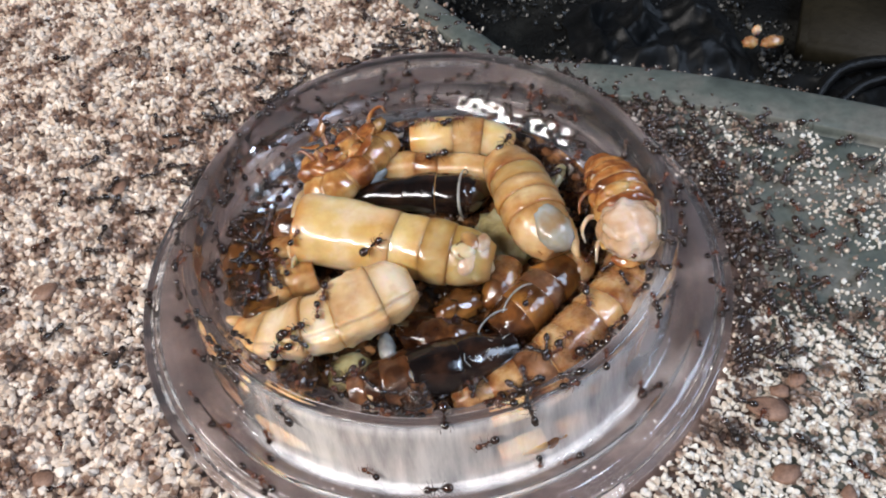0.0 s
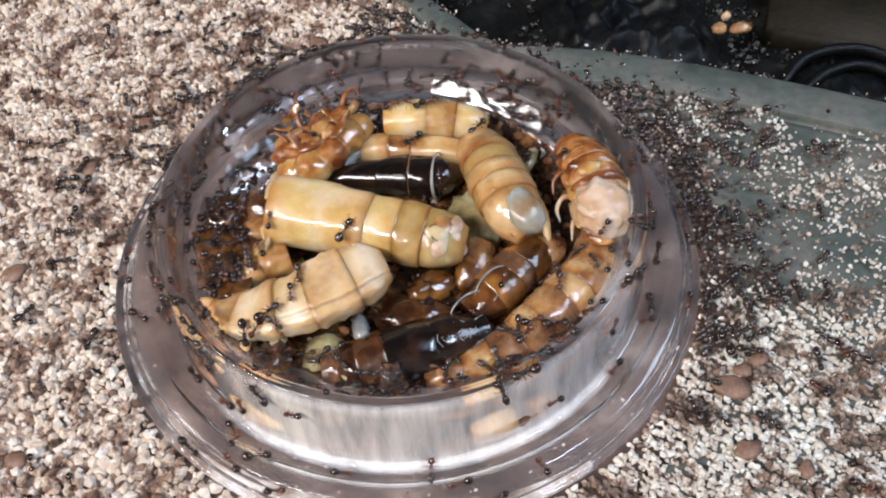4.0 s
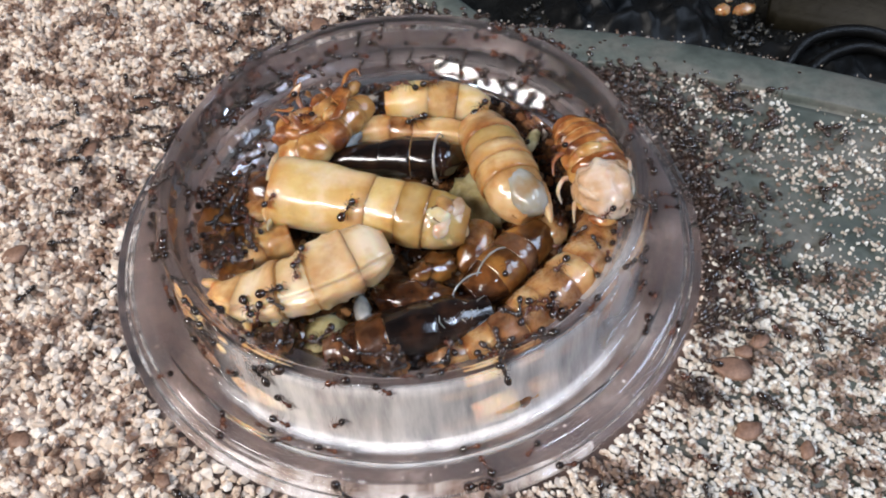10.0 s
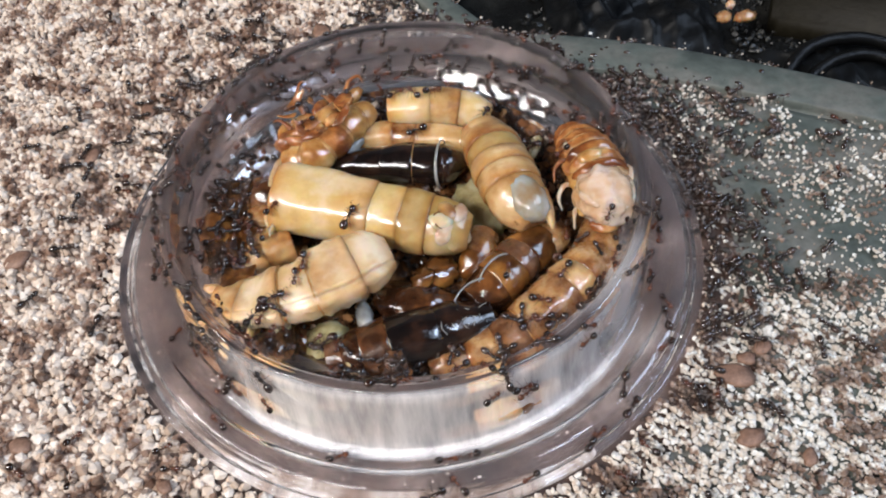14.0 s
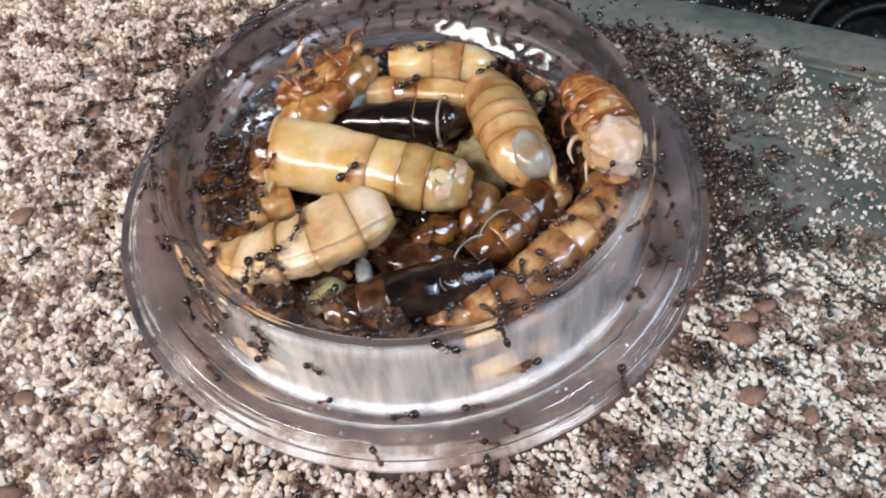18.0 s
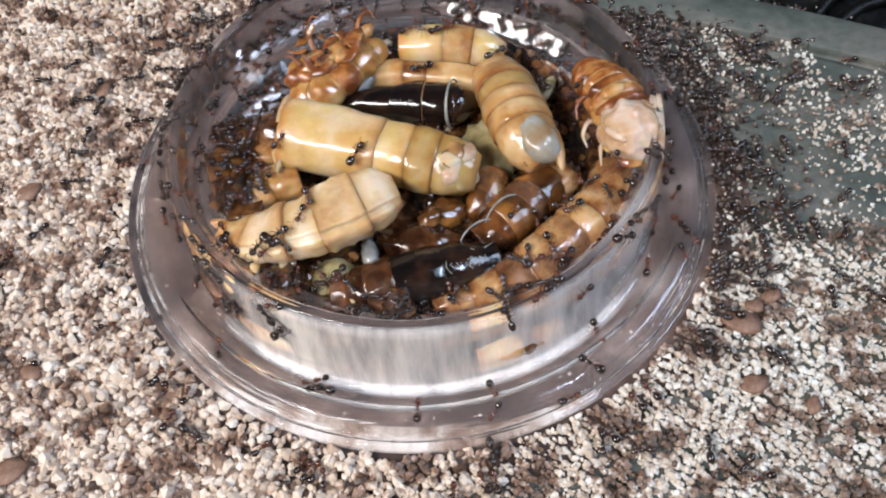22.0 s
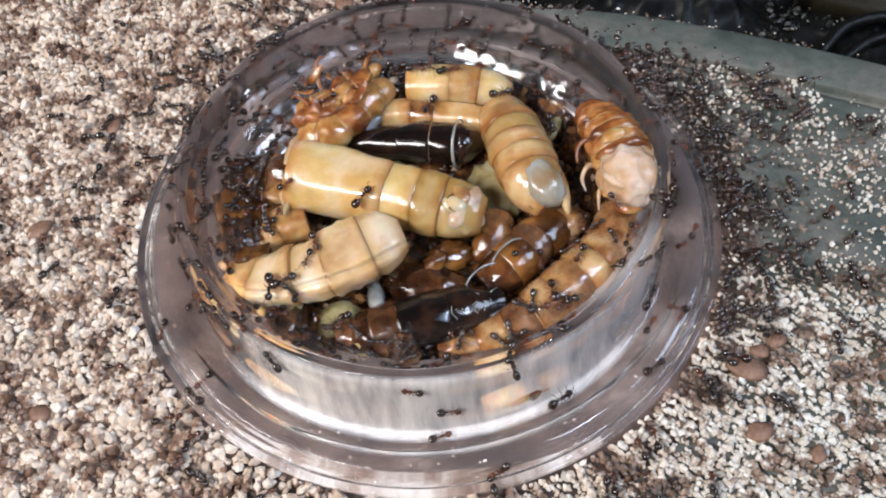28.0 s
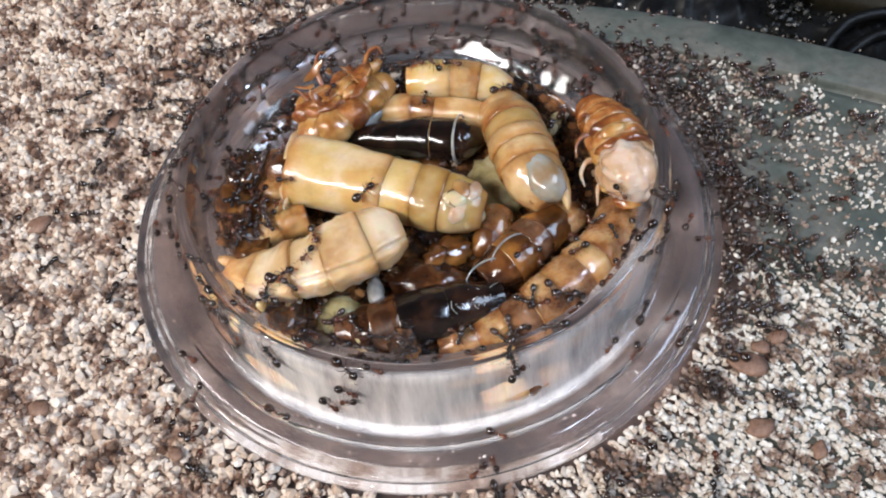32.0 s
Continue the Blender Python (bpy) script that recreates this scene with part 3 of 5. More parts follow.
# ---- the dish ----
OUTER = [(34.0, 0.45), (34.25, 0.8), (34.25, 1.5), (34.0, 1.85), (33.6, 1.8), (33.3, 1.55), (32.95, 1.6), (32.7, 2.1), (32.4, 2.6), (31.9, 2.8), (31.2, 2.9),
         (30.6, 3.0), (30.2, 2.8), (29.9, 2.0), (29.4, 1.55), (28.6, 1.5), (28.15, 1.7), (27.9, 2.3), (27.7, 3.4), (27.45, 5.6), (27.2, 8.0), (27.0, 10.1),
         (26.85, 10.9), (26.6, 11.35), (26.25, 11.55), (26.0, 11.5), (25.85, 11.4), (25.7, 11.45), (25.5, 11.25), (25.35, 10.6),
         (25.15, 9.4), (24.8, 8.2), (24.3, 7.3), (23.3, 6.25), (22.3, 5.2), (21.3, 4.25), (20.2, 3.45), (19.0, 2.8), (17.0, 2.2), (15.0, 2.0)]
SPAN = [0.0]
for p, q in zip(OUTER, OUTER[1:]):
    SPAN.append(SPAN[-1] + math.hypot(p[0] - q[0], p[1] - q[1]))


def dish():
    """One moulded sheet of clear plastic: foot ring, hollow wall, floor."""
    thick = 0.62
    under = []
    for i, (r, z) in enumerate(OUTER):
        (r0, z0), (r1, z1) = OUTER[max(i - 1, 0)], OUTER[min(i + 1, len(OUTER) - 1)]
        d = math.hypot(r1 - r0, z1 - z0)
        under.append((r - thick * (z1 - z0) / d, z + thick * (r1 - r0) / d))
    under = [(r, max(z, 0.45)) if r > 28.8 else (r, 0.5) if r > 20.5 else (r, 0.9) for r, z in under]
    under = [q for i, q in enumerate(under) if i == 0 or q[0] < under[i - 1][0] - 0.02]
    under[0] = (33.5, 0.5)
    prof = OUTER + [(0.0, 2.0), (0.0, 1.1)] + under[::-1]
    turns = 360
    bm = bmesh.new()
    rows = []
    for r, z in prof:
        if r == 0:
            rows.append([bm.verts.new((0, 0, z))])
        else:
            ring = []
            for i in range(turns):
                a = 2 * math.pi * i / turns
                k = 1 + (0.004 * math.sin(3 * a + 0.5) + 0.002 * math.sin(11 * a)) * min(z / 8, 1)
                if 26.9 < r < 28.0 and z > 2:
                    k += 0.0013 * math.sin(60 * a + 2 * math.sin(5 * a)) * (0.6 + 0.4 * math.sin(7 * a + 1))
                ring.append(bm.verts.new((r * k * math.cos(a), r * k * math.sin(a), z)))
            rows.append(ring)
    for a, b in zip(rows, rows[1:] + rows[:1]):
        for i in range(turns):
            k = (i + 1) % turns
            if len(a) == 1 and len(b) == 1:
                continue
            if len(a) == 1:
                bm.faces.new((a[0], b[i], b[k]))
            elif len(b) == 1:
                bm.faces.new((a[i], a[k], b[0]))
            else:
                bm.faces.new((a[i], a[k], b[k], b[i]))
    bmesh.ops.recalc_face_normals(bm, faces=bm.faces)
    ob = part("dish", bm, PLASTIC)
    ob.visible_shadow = False
    return tagged(ob, "round clear plastic dish with a foot ring, full of larvae", "dish")


dish()


def residue():
    """The dark wet bed on the floor of the dish."""
    bm = bmesh.new()
    rows = [[bm.verts.new((0, 0, 3.0))]]
    turns, rad = 96, 44
    for k in range(1, rad + 1):
        ring = []
        for i in range(turns):
            a = 2 * math.pi * i / turns
            r = (21.5 - 4.6 * math.exp(-((a - 2.52) / 0.34) ** 2)) * k / rad
            x, y = r * math.cos(a), r * math.sin(a)
            z = 2.9 + 0.9 * noise.noise(Vector((x, y, 1)) * 0.25) + 0.5 * noise.noise(Vector((x, y, 5)) * 0.8)
            z += 1.2 * math.exp(-((x + 17) ** 2 + (y + 3) ** 2) / 60)
            if k == rad:
                z = 4.55 if r > 21 else max(2.3, 2.3 + 0.55 * (r - 17.0))
            ring.append(bm.verts.new((x, y, max(z, 3.9 if r > 20.0 else 2.3))))
        rows.append(ring)
    for i in range(turns):
        bm.faces.new((rows[0][0], rows[1][i], rows[1][(i + 1) % turns]))
    for a, b in zip(rows[1:], rows[2:]):
        for i in range(turns):
            bm.faces.new((a[i], b[i], b[(i + 1) % turns], a[(i + 1) % turns]))
    return tagged(part("residue", bm, RESIDUE), "dark brown wet residue on the dish floor", "food residue", kind="stuff")


residue()

# ---- larvae in the dish ----
G = "larvae in the dish"
PALE = larva("pale_larva", "thick pale yellow larva with a torn end and cleft tip", [(-14.2, 0.6, 7.6), (-10.2, -0.5, 7.7), (-4.6, -2.4, 7.8), (-0.4, -3.8, 7.8), (2.9, -4.8, 7.6), (6.9, -5.9, 7.3)],
      [4.3, 4.05, 3.7, 3.6, 3.45, 2.9], (0.0, 0.43, 0.6, 0.77, 1.0), [SKIN_PALE, SKIN_PALE, SKIN_YELLOW, SKIN_YELLOW], dome=True, ridge=0.1, ridge_at=2.1, wob=0.05, seed=1.0, group=G)
HUSK = larva("split_husk", "flattened pale tan larva husk with ragged edges", [(-20.7, -11.4, 5.6), (-16.6, -12.7, 6.6), (-12.4, -12.6, 7.6), (-8.6, -11.6, 8.3), (-5.0, -10.1, 8.7), (-1.8, -8.9, 8.6)],
      [1.7, 2.7, 3.4, 3.7, 3.6, 2.8], (0.0, 0.16, 0.36, 0.54, 0.76, 1.0), [SKIN_TAN, SKIN_CREAM, SKIN_CREAM, SKIN_CREAM, SKIN_CREAM], flat=0.56, box=0.7, wob=0.09, step=0.06, seed=2.0, groove=(0.74, 0.17), fine=0.45, dome=True, group=G)
DARK = larva("dark_larva", "glossy blackish brown larva with paler rings", [(-8.6, -18.6, 3.6), (-5.4, -18.2, 4.1), (-1.8, -17.4, 4.4), (3.0, -16.4, 4.5), (8.4, -14.9, 4.0)],
      [2.0, 2.7, 3.0, 3.0, 2.2], (0.0, 0.14, 0.27, 0.46, 0.72, 1.0), [SKIN_UMBER, SKIN_BROWN, SKIN_UMBER, SKIN_DARK, SKIN_DARK], wob=0.06, seed=3.0, group=G)
larva("black_larva", "shiny black larva piece with a pale ring", [(-9.0, 8.0, 4.6), (-4.0, 7.4, 5.0), (0.8, 6.8, 5.4), (4.2, 6.4, 5.4), (7.6, 7.2, 5.0)],
      [1.5, 2.2, 2.7, 2.7, 1.2], (0.0, 0.3, 0.5, 0.74, 1.0), [SKIN_DARK], wob=0.02, seed=4.0, dome=True, group=G)
CUT = larva("cut_larva", "ochre larva chunk with grey cut end", [(9.4, 10.6, 6.0), (10.6, 6.4, 6.9), (11.4, 2.4, 7.6), (12.4, -1.6, 7.8), (14.0, -5.2, 7.2)],
      [2.9, 3.5, 3.6, 3.4, 2.4], (0.0, 0.24, 0.40, 0.54, 0.68, 1.0), [SKIN_TAN, SKIN_YELLOW, SKIN_TAN, SKIN_TAN, SKIN_TAN], wob=0.04, seed=5.0, dome=True, group=G)
larva("back_larva", "pale larva piece lying by the dish wall", [(-1.8, 14.6, 7.4), (3.2, 14.2, 7.7), (7.0, 13.9, 7.4), (10.8, 13.0, 6.8)],
      [2.3, 2.5, 2.4, 1.9], (0.0, 0.34, 0.64, 1.0), [SKIN_PALE, SKIN_TAN, SKIN_PALE], wob=0.05, seed=6.0, dome=True, group=G)
larva("low_larva", "tan larva half under another", [(-5.8, 11.9, 5.4), (-1.2, 11.6, 5.5), (3.7, 10.9, 5.5), (8.2, 9.6, 5.5)],
      [1.7, 1.9, 1.9, 1.7], (0.0, 0.3, 0.5, 1.0), [SKIN_TAN, SKIN_OCHRE, SKIN_TAN], wob=0.05, seed=7.0, group=G)
larva("curved_larva", "tan larva curved along the dish wall", [(22.0, -4.4, 5.2), (20.2, -9.2, 5.5), (17.2, -12.5, 5.6), (13.8, -15.2, 5.2), (10.0, -17.6, 4.5), (5.6, -19.2, 3.8)],
      [2.4, 2.8, 3.0, 2.8, 2.4, 1.7], (0.0, 0.18, 0.33, 0.44, 0.60, 0.72, 0.86, 1.0), [SKIN_OCHRE, SKIN_OCHRE, SKIN_TAN, SKIN_OCHRE, SKIN_OCHRE, SKIN_UMBER, SKIN_OCHRE], wob=0.07, seed=8.0, group=G)
larva("brown_larva", "translucent brown larva with pale rings", [(15.0, -5.2, 4.6), (11.8, -8.4, 4.9), (9.4, -10.9, 5.0), (6.6, -13.0, 4.4)],
      [2.4, 2.8, 2.8, 2.0], (0.0, 0.24, 0.44, 0.7, 1.0), [SKIN_RUST, SKIN_UMBER, SKIN_RUST, SKIN_BROWN], wob=0.04, seed=9.0, group=G)
larva("amber_larva", "small golden larva end under the pale one", [(8.6, -4.4, 5.0), (7.4, -7.4, 5.0), (5.6, -9.6, 4.3)],
      [1.9, 1.8, 0.9], (0.0, 0.5, 1.0), [SKIN_OCHRE, SKIN_RUST], wob=0.1, seed=10.0, dome=True, group=G)


def strand(parent, name, pts, radii, material, label):
    base = parent.location / MM
    return part(name, tube([Vector(p) - base for p in pts], radii, 9, 24, 0.35, 2.0), material, parent, label)


def petal(parent, name, at, along, facing, size, material, seed, label, wob=0.22):
    """A smooth swollen lobe: it points along one way and faces another."""
    bm = blob((0, 0, 0), size, wob, 0.7, seed, 3)
    x = Vector(along).normalized()
    z = (Vector(facing) - x * x.dot(Vector(facing))).normalized()
    m = Matrix((x, z.cross(x), z)).transposed()
    base = parent.location / MM
    for v in bm.verts:
        v.co = m @ v.co + Vector(at) - base
    return part(name, bm, material, parent, label)


def plate_of_skin(parent, name, center, radii, turns, material, seed, label, wob=0.5):
    """A thin curled scrap of skin, uneven at its edge."""
    bm = bmesh.new()
    bmesh.ops.create_icosphere(bm, subdivisions=3, radius=1.0)
    m = pose(0, 0, 0, *turns).to_3x3()
    base = parent.location / MM
    for v in bm.verts:
        a = math.atan2(v.co.y, v.co.x)
        k = 1 + wob * noise.noise(Vector((math.cos(a) * 1.3 + seed, math.sin(a) * 1.3, seed))) + 0.5 * wob * noise.noise(Vector((math.cos(a) * 4 + seed, math.sin(a) * 4, 2)))
        q = Vector((v.co.x * radii[0] * k, v.co.y * radii[1] * k, v.co.z * radii[2]))
        q.z += 0.22 * (q.x * q.x / radii[0] - 0.4 * q.y) + 0.3 * radii[1] * noise.noise(q * 0.8 + Vector((seed, 1, 4)))
        v.co = m @ q + Vector(center) - base
    return part(name, bm, material, parent, label)


def rosette(parent, at, facing):
    """The puckered tip of a larva: a brown pit, lobes round it, a pale bump in it."""
    z = Vector(facing).normalized()
    x = Vector((1, 0, 0)) - z * z.x
    x.normalize()
    y = z.cross(x)
    c = Vector(at)
    petal(parent, "tip_pit", c - z * 0.75, x, z, (2.2, 2.1, 0.9), SKIN_OCHRE, 1.0, "brown pit of the puckered tip")
    for k, (a, length, wide) in enumerate(((0.9, 1.5, 1.0), (1.9, 1.3, 1.0), (2.9, 1.4, 1.0), (3.9, 1.4, 1.0), (4.8, 1.5, 1.0), (5.6, 1.5, 0.8))):
        d = x * math.cos(a) + y * math.sin(a)
        petal(parent, "tip_lobe", c + d * 1.5 - z * 0.42, d - z * 0.45, z + d * 0.6, (length, wide, 0.45), (FLESH_PINK, SKIN_TAN, SKIN_CREAM)[k % 3], 2.0 + k, "swollen lobe of the puckered tip", 0.1)
    petal(parent, "tip_bump", c - z * 0.3, x, z, (0.45, 0.4, 0.45), FLESH_PINK, 9.0, "small pale bump in the tip", 0.1)


rosette(PALE, (5.2, -6.4, 9.6), (0.42, -0.5, 0.76))
plate_of_skin(PALE, "loose_skin", (-15.2, -1.2, 7.2), (1.3, 3.6, 0.3), (0, -58, 8), SKIN_CREAM, 3.3, "loose pale skin at the torn end", 0.25)
petal(PALE, "torn_rim", (-14.5, 2.2, 10.2), (0.1, 1, -0.2), (-0.4, -0.3, 0.8), (2.6, 0.5, 0.4), SKIN_CREAM, 4.0, "pale thickened rim of the torn end")
for k, (bx, by, bz) in enumerate(((-20.6, -12.6, 5.6), (-18.8, -14.4, 5.6), (-21.2, -10.4, 5.4), (-17.0, -15.6, 5.6), (-13.6, -16.0, 6.0))):
    petal(HUSK, "torn_skin", (bx, by, bz), (math.cos(k * 1.7), math.sin(k * 1.7), 0.2), (0, -0.4, 1), (1.5, 0.8, 0.45), (SKIN_TAN, SKIN_GOLD)[k % 2], k * 1.9, "torn tan skin at the ragged end")

# pale bristles on the black end
for k in range(16):
    bx, by = 3.2 + 0.27 * k, -17.6 + 0.16 * k + 0.7 * math.sin(k * 2.3)
    lean = Vector((math.sin(k * 1.9), -0.5 + math.cos(k * 2.7), 1.0)).normalized()
    root = Vector((bx, by, 6.6 - 0.05 * k))
    strand(DARK, "bristle", [root, root + lean * 0.6, root + lean * 1.2 + Vector((0.2 * math.sin(k), 0, -0.15))], [0.07, 0.055, 0.03], WING, "pale stiff bristle")

# the grey cut face and the flap of skin round it
petal(CUT, "inner_flesh", (13.4, -3.1, 9.3), (0.42, -1.0, -0.25), (0.25, -0.3, 0.95), (3.1, 2.1, 1.6), FLESH_GREY, 5.0, "grey translucent flesh of the cut end", 0.16)
petal(CUT, "skin_flap", (15.6, -4.0, 8.6), (0.1, -1.0, -0.3), (0.7, -0.2, 0.7), (2.6, 0.7, 0.5), SKIN_TAN, 6.0, "tan flap of skin beside the cut end")
petal(CUT, "skin_flap", (11.2, -3.6, 8.6), (0.5, -1.0, -0.4), (-0.4, -0.3, 0.8), (2.4, 0.4, 0.5), SKIN_OCHRE, 7.0, "brown rim of the cut end")


def head_piece():
    t = larva("leggy_larva", "amber larva front with bristling legs and white flesh", [(19.8, 8.6, 7.0), (20.6, 5.4, 8.0), (21.4, 2.0, 8.8), (21.9, -1.4, 9.0)],
              [2.0, 2.7, 3.1, 3.2], (0.0, 0.15, 0.29, 0.43, 0.57, 0.71, 0.85, 1.0), [SKIN_STRIPE, SKIN_AMBER], wob=0.07, seed=11.0, group=G, bulge=0.12)
    base = t.location / MM
    bm = blob((0, 0, 0), (3.3, 3.8, 3.0), 0.12, 0.6, 3.0, 5)
    for v in bm.verts:
        q = v.co.copy()
        fold = 1 - abs(noise.noise(q * 0.75 + Vector((4, 1, 2)))) * 2.4
        v.co = q * (1 + 0.02 * fold + 0.015 * noise.noise(q * 2.4)) + Vector((21.7, -3.4, 9.2)) - base
    part("inner_flesh", bm, FLESH_WHITE, t, "lumpy wet pinkish white flesh")
    for k in range(7):
        a = k * 0.95
        petal(t, "flesh_fold", (21.7 + 2.5 * math.cos(a), -3.4 + 2.9 * math.sin(a), 10.5 + 0.3 * math.sin(k * 2.0)), (-math.sin(a), math.cos(a), 0), (math.cos(a) * 0.5, math.sin(a) * 0.5, 1),
              (1.5, 0.7, 0.5), (FLESH_PINK, FLESH_WHITE)[k % 2], k * 1.3, "pinkish wet fold of flesh")
    for k, (ex, ey, ez, ax, ay) in enumerate(((18.9, -1.4, 9.4, 0.3, -1), (18.6, 0.8, 9.2, -0.3, 1), (19.2, 3.0, 9.6, -0.6, 0.8), (19.3, -4.4, 8.8, -0.2, -1), (21.0, -6.9, 8.4, 1, -0.3), (24.6, -1.0, 9.6, 0.2, 1), (20.6, 0.6, 11.4, 1, 0.3))):
        petal(t, "torn_skin", (ex, ey, ez), (ax, ay, 0.1), (-0.3, -0.2, 1), (1.5, 0.8, 0.55), (SKIN_GOLD, SKIN_AMBER, FLESH_PINK)[k % 3], k * 3.1, "torn amber skin")
    for pts in (((19.0, 1.6, 9.2), (17.8, 1.8, 9.6), (16.8, 0.8, 9.3), (16.7, -0.5, 8.6)), ((18.9, -1.2, 8.8), (17.6, -1.6, 9.2), (16.8, -2.9, 8.8), (17.1, -4.1, 8.0)),
                ((19.2, -3.8, 8.4), (18.3, -5.0, 8.6), (18.1, -6.5, 7.6)), ((19.6, 4.2, 9.4), (18.2, 4.6, 9.8), (17.4, 3.8, 9.4))):
        strand(t, "leg", pts, [0.36, 0.3, 0.22, 0.1], FLESH_PINK if pts[0][1] < 0 else SKIN_STRIPE, "curled translucent leg")
    return t


HEAD_PIECE = head_piece()


def amber_husk():
    t = larva("amber_husk", "crumpled amber larva husk with hooked legs", [(-14.6, 8.2, 5.6), (-11.4, 7.4, 6.6), (-8.8, 9.4, 7.4), (-6.2, 12.3, 7.7), (-4.2, 14.4, 7.4)],
              [1.8, 2.2, 2.2, 2.0, 1.5], (0.0, 0.2, 0.4, 0.6, 0.8, 1.0), [SKIN_GOLD, SKIN_GOLD, SKIN_AMBER], wob=0.08, seed=12.0, group=G, bulge=0.16)
    heap = (((-13.4, 10.0, 7.4), (0.8, 0.5), (2.4, 1.4, 1.3)), ((-11.4, 10.6, 8.4), (1, 0.6), (2.6, 1.3, 1.2)), ((-9.2, 12.4, 8.8), (0.6, 1), (2.3, 1.2, 1.1)), ((-7.4, 14.4, 8.8), (0.5, 1), (2.0, 1.1, 1.0)),
            ((-12.2, 12.2, 8.2), (1, 0.2), (1.9, 0.9, 0.8)), ((-10.2, 13.8, 8.8), (0.3, 1), (1.8, 0.8, 0.7)), ((-14.6, 11.4, 7.4), (0.2, 1), (1.7, 0.8, 0.8)), ((-10.6, 9.2, 8.9), (1, 0.3), (1.8, 0.7, 0.6)),
            ((-8.4, 11.0, 9.5), (0.5, 1), (1.6, 0.7, 0.6)), ((-12.8, 8.9, 8.2), (1, -0.2), (1.8, 0.7, 0.7)), ((-6.2, 15.8, 8.6), (0.7, 0.8), (1.6, 0.8, 0.8)), ((-8.8, 15.6, 8.4), (-0.4, 1), (1.6, 0.6, 0.5)))
    for k, (at, way, size) in enumerate(heap):
        petal(t, "torn_skin", at, (*way, 0.25 * math.sin(k * 2.1)), (0.3 * math.sin(k * 1.3), -0.3, 1), size, (SKIN_AMBER, SKIN_AMBER, SKIN_GOLD, SKIN_STRIPE)[k % 4], k * 1.7, "crumpled amber skin")
    for k in range(9):
        a = k * 2.4
        at = (-10.4 + 3.6 * math.cos(a), 12.0 + 2.6 * math.sin(a), 9.6 + 0.5 * math.sin(k * 1.7))
        plate_of_skin(t, "skin_shred", at, (1.5 + 0.4 * math.sin(k * 3.1), 0.5, 0.12), (30 * math.sin(k * 1.9), 28 * math.cos(k * 2.7), k * 47), (SKIN_AMBER, SKIN_STRIPE)[k % 2], k * 1.9, "thin amber skin shred", 0.6)
    for pts in (((-12.0, 12.6, 8.8), (-12.8, 14.4, 10.2), (-12.4, 15.8, 11.2), (-11.6, 16.2, 11.0)), ((-7.2, 15.0, 9.0), (-6.6, 16.6, 10.2), (-5.4, 17.2, 10.6), (-4.8, 16.4, 10.2)),
                ((-13.6, 10.8, 8.4), (-15.0, 11.8, 9.0), (-15.8, 11.8, 8.8))):
        strand(t, "leg", pts, [0.34, 0.26, 0.16, 0.05], SKIN_STRIPE, "hooked translucent amber leg")
    return t


amber_husk()
larva("side_larva", "amber brown larva piece under the ants", [(-19.4, 4.6, 4.2), (-17.4, 3.4, 5.0), (-15.6, 2.8, 5.6), (-13.6, 4.6, 5.4)],
      [1.6, 2.2, 2.4, 1.8], (0.0, 0.35, 0.68, 1.0), [SKIN_OCHRE, SKIN_UMBER], wob=0.1, seed=13.0, group=G)
larva("side_larva", "small ochre larva piece beside the pale larva", [(-19.6, -0.6, 4.2), (-17.6, -0.2, 4.8), (-15.4, 0.2, 5.0)],
      [1.2, 1.9, 1.9], (0.0, 0.4, 1.0), [SKIN_UMBER, SKIN_OCHRE], wob=0.1, seed=15.0, group=G)
larva("scrap_larva", "tan larva scrap beside the husk", [(-18.6, -7.2, 4.6), (-16.0, -5.6, 5.4), (-12.8, -4.6, 5.6)],
      [1.3, 2.0, 1.9], (0.0, 0.5, 1.0), [SKIN_TAN], wob=0.12, seed=14.0, group=G)


def pulp(name, label, center, radii, material, seed, turn=0.0, wob=0.3):
    ob = part(name, blob((0, 0, 0), radii, wob, 0.9, seed, 3, turn), material)
    ob.location = Vector(center) * MM
    return tagged(ob, label, "food scrap")


pulp("pulp", "olive green wet pulp between the larvae", (8.4, 0.4, 3.4), (3.6, 4.6, 1.9), PULP_OLIVE, 1.0, 10)
pulp("pulp", "olive green wet pulp between the larvae", (-8.8, -16.2, 3.2), (2.6, 2.4, 1.8), PULP_OLIVE, 2.0, 30, 0.2)
pulp("pulp", "olive tinged wet pulp under the pale larva", (-4.4, 3.6, 3.2), (4.4, 2.2, 1.6), PULP_OLIVE, 3.0, -10)
pulp("pulp", "amber wet pulp beside the brown larva", (15.4, -5.4, 4.6), (3.0, 2.2, 1.9), SKIN_OCHRE, 4.0, 20, 0.2)
pulp("pulp", "brown wet pulp in the middle of the dish", (0.4, -12.4, 4.2), (4.6, 2.6, 1.8), SKIN_BROWN, 5.0, -10, 0.4)
pulp("pulp", "amber wet pulp under the pale larva tip", (3.0, -9.4, 4.8), (2.6, 1.8, 1.5), SKIN_RUST, 31.0, 25, 0.3)
pulp("pulp", "curled amber wet pulp under the pale larva tip", (1.6, -10.4, 5.6), (1.5, 1.1, 1.1), SKIN_RUST, 35.0, 40, 0.4)
pulp("pulp", "rust brown wet pulp under the pale larva tip", (8.6, -6.6, 4.4), (2.4, 1.8, 1.6), SKIN_RUST, 32.0, -35, 0.35)
pulp("pulp", "rust brown wet pulp beside the pale larva", (-18.2, -3.0, 4.6), (2.6, 2.0, 1.7), SKIN_RUST, 33.0, 60, 0.4)
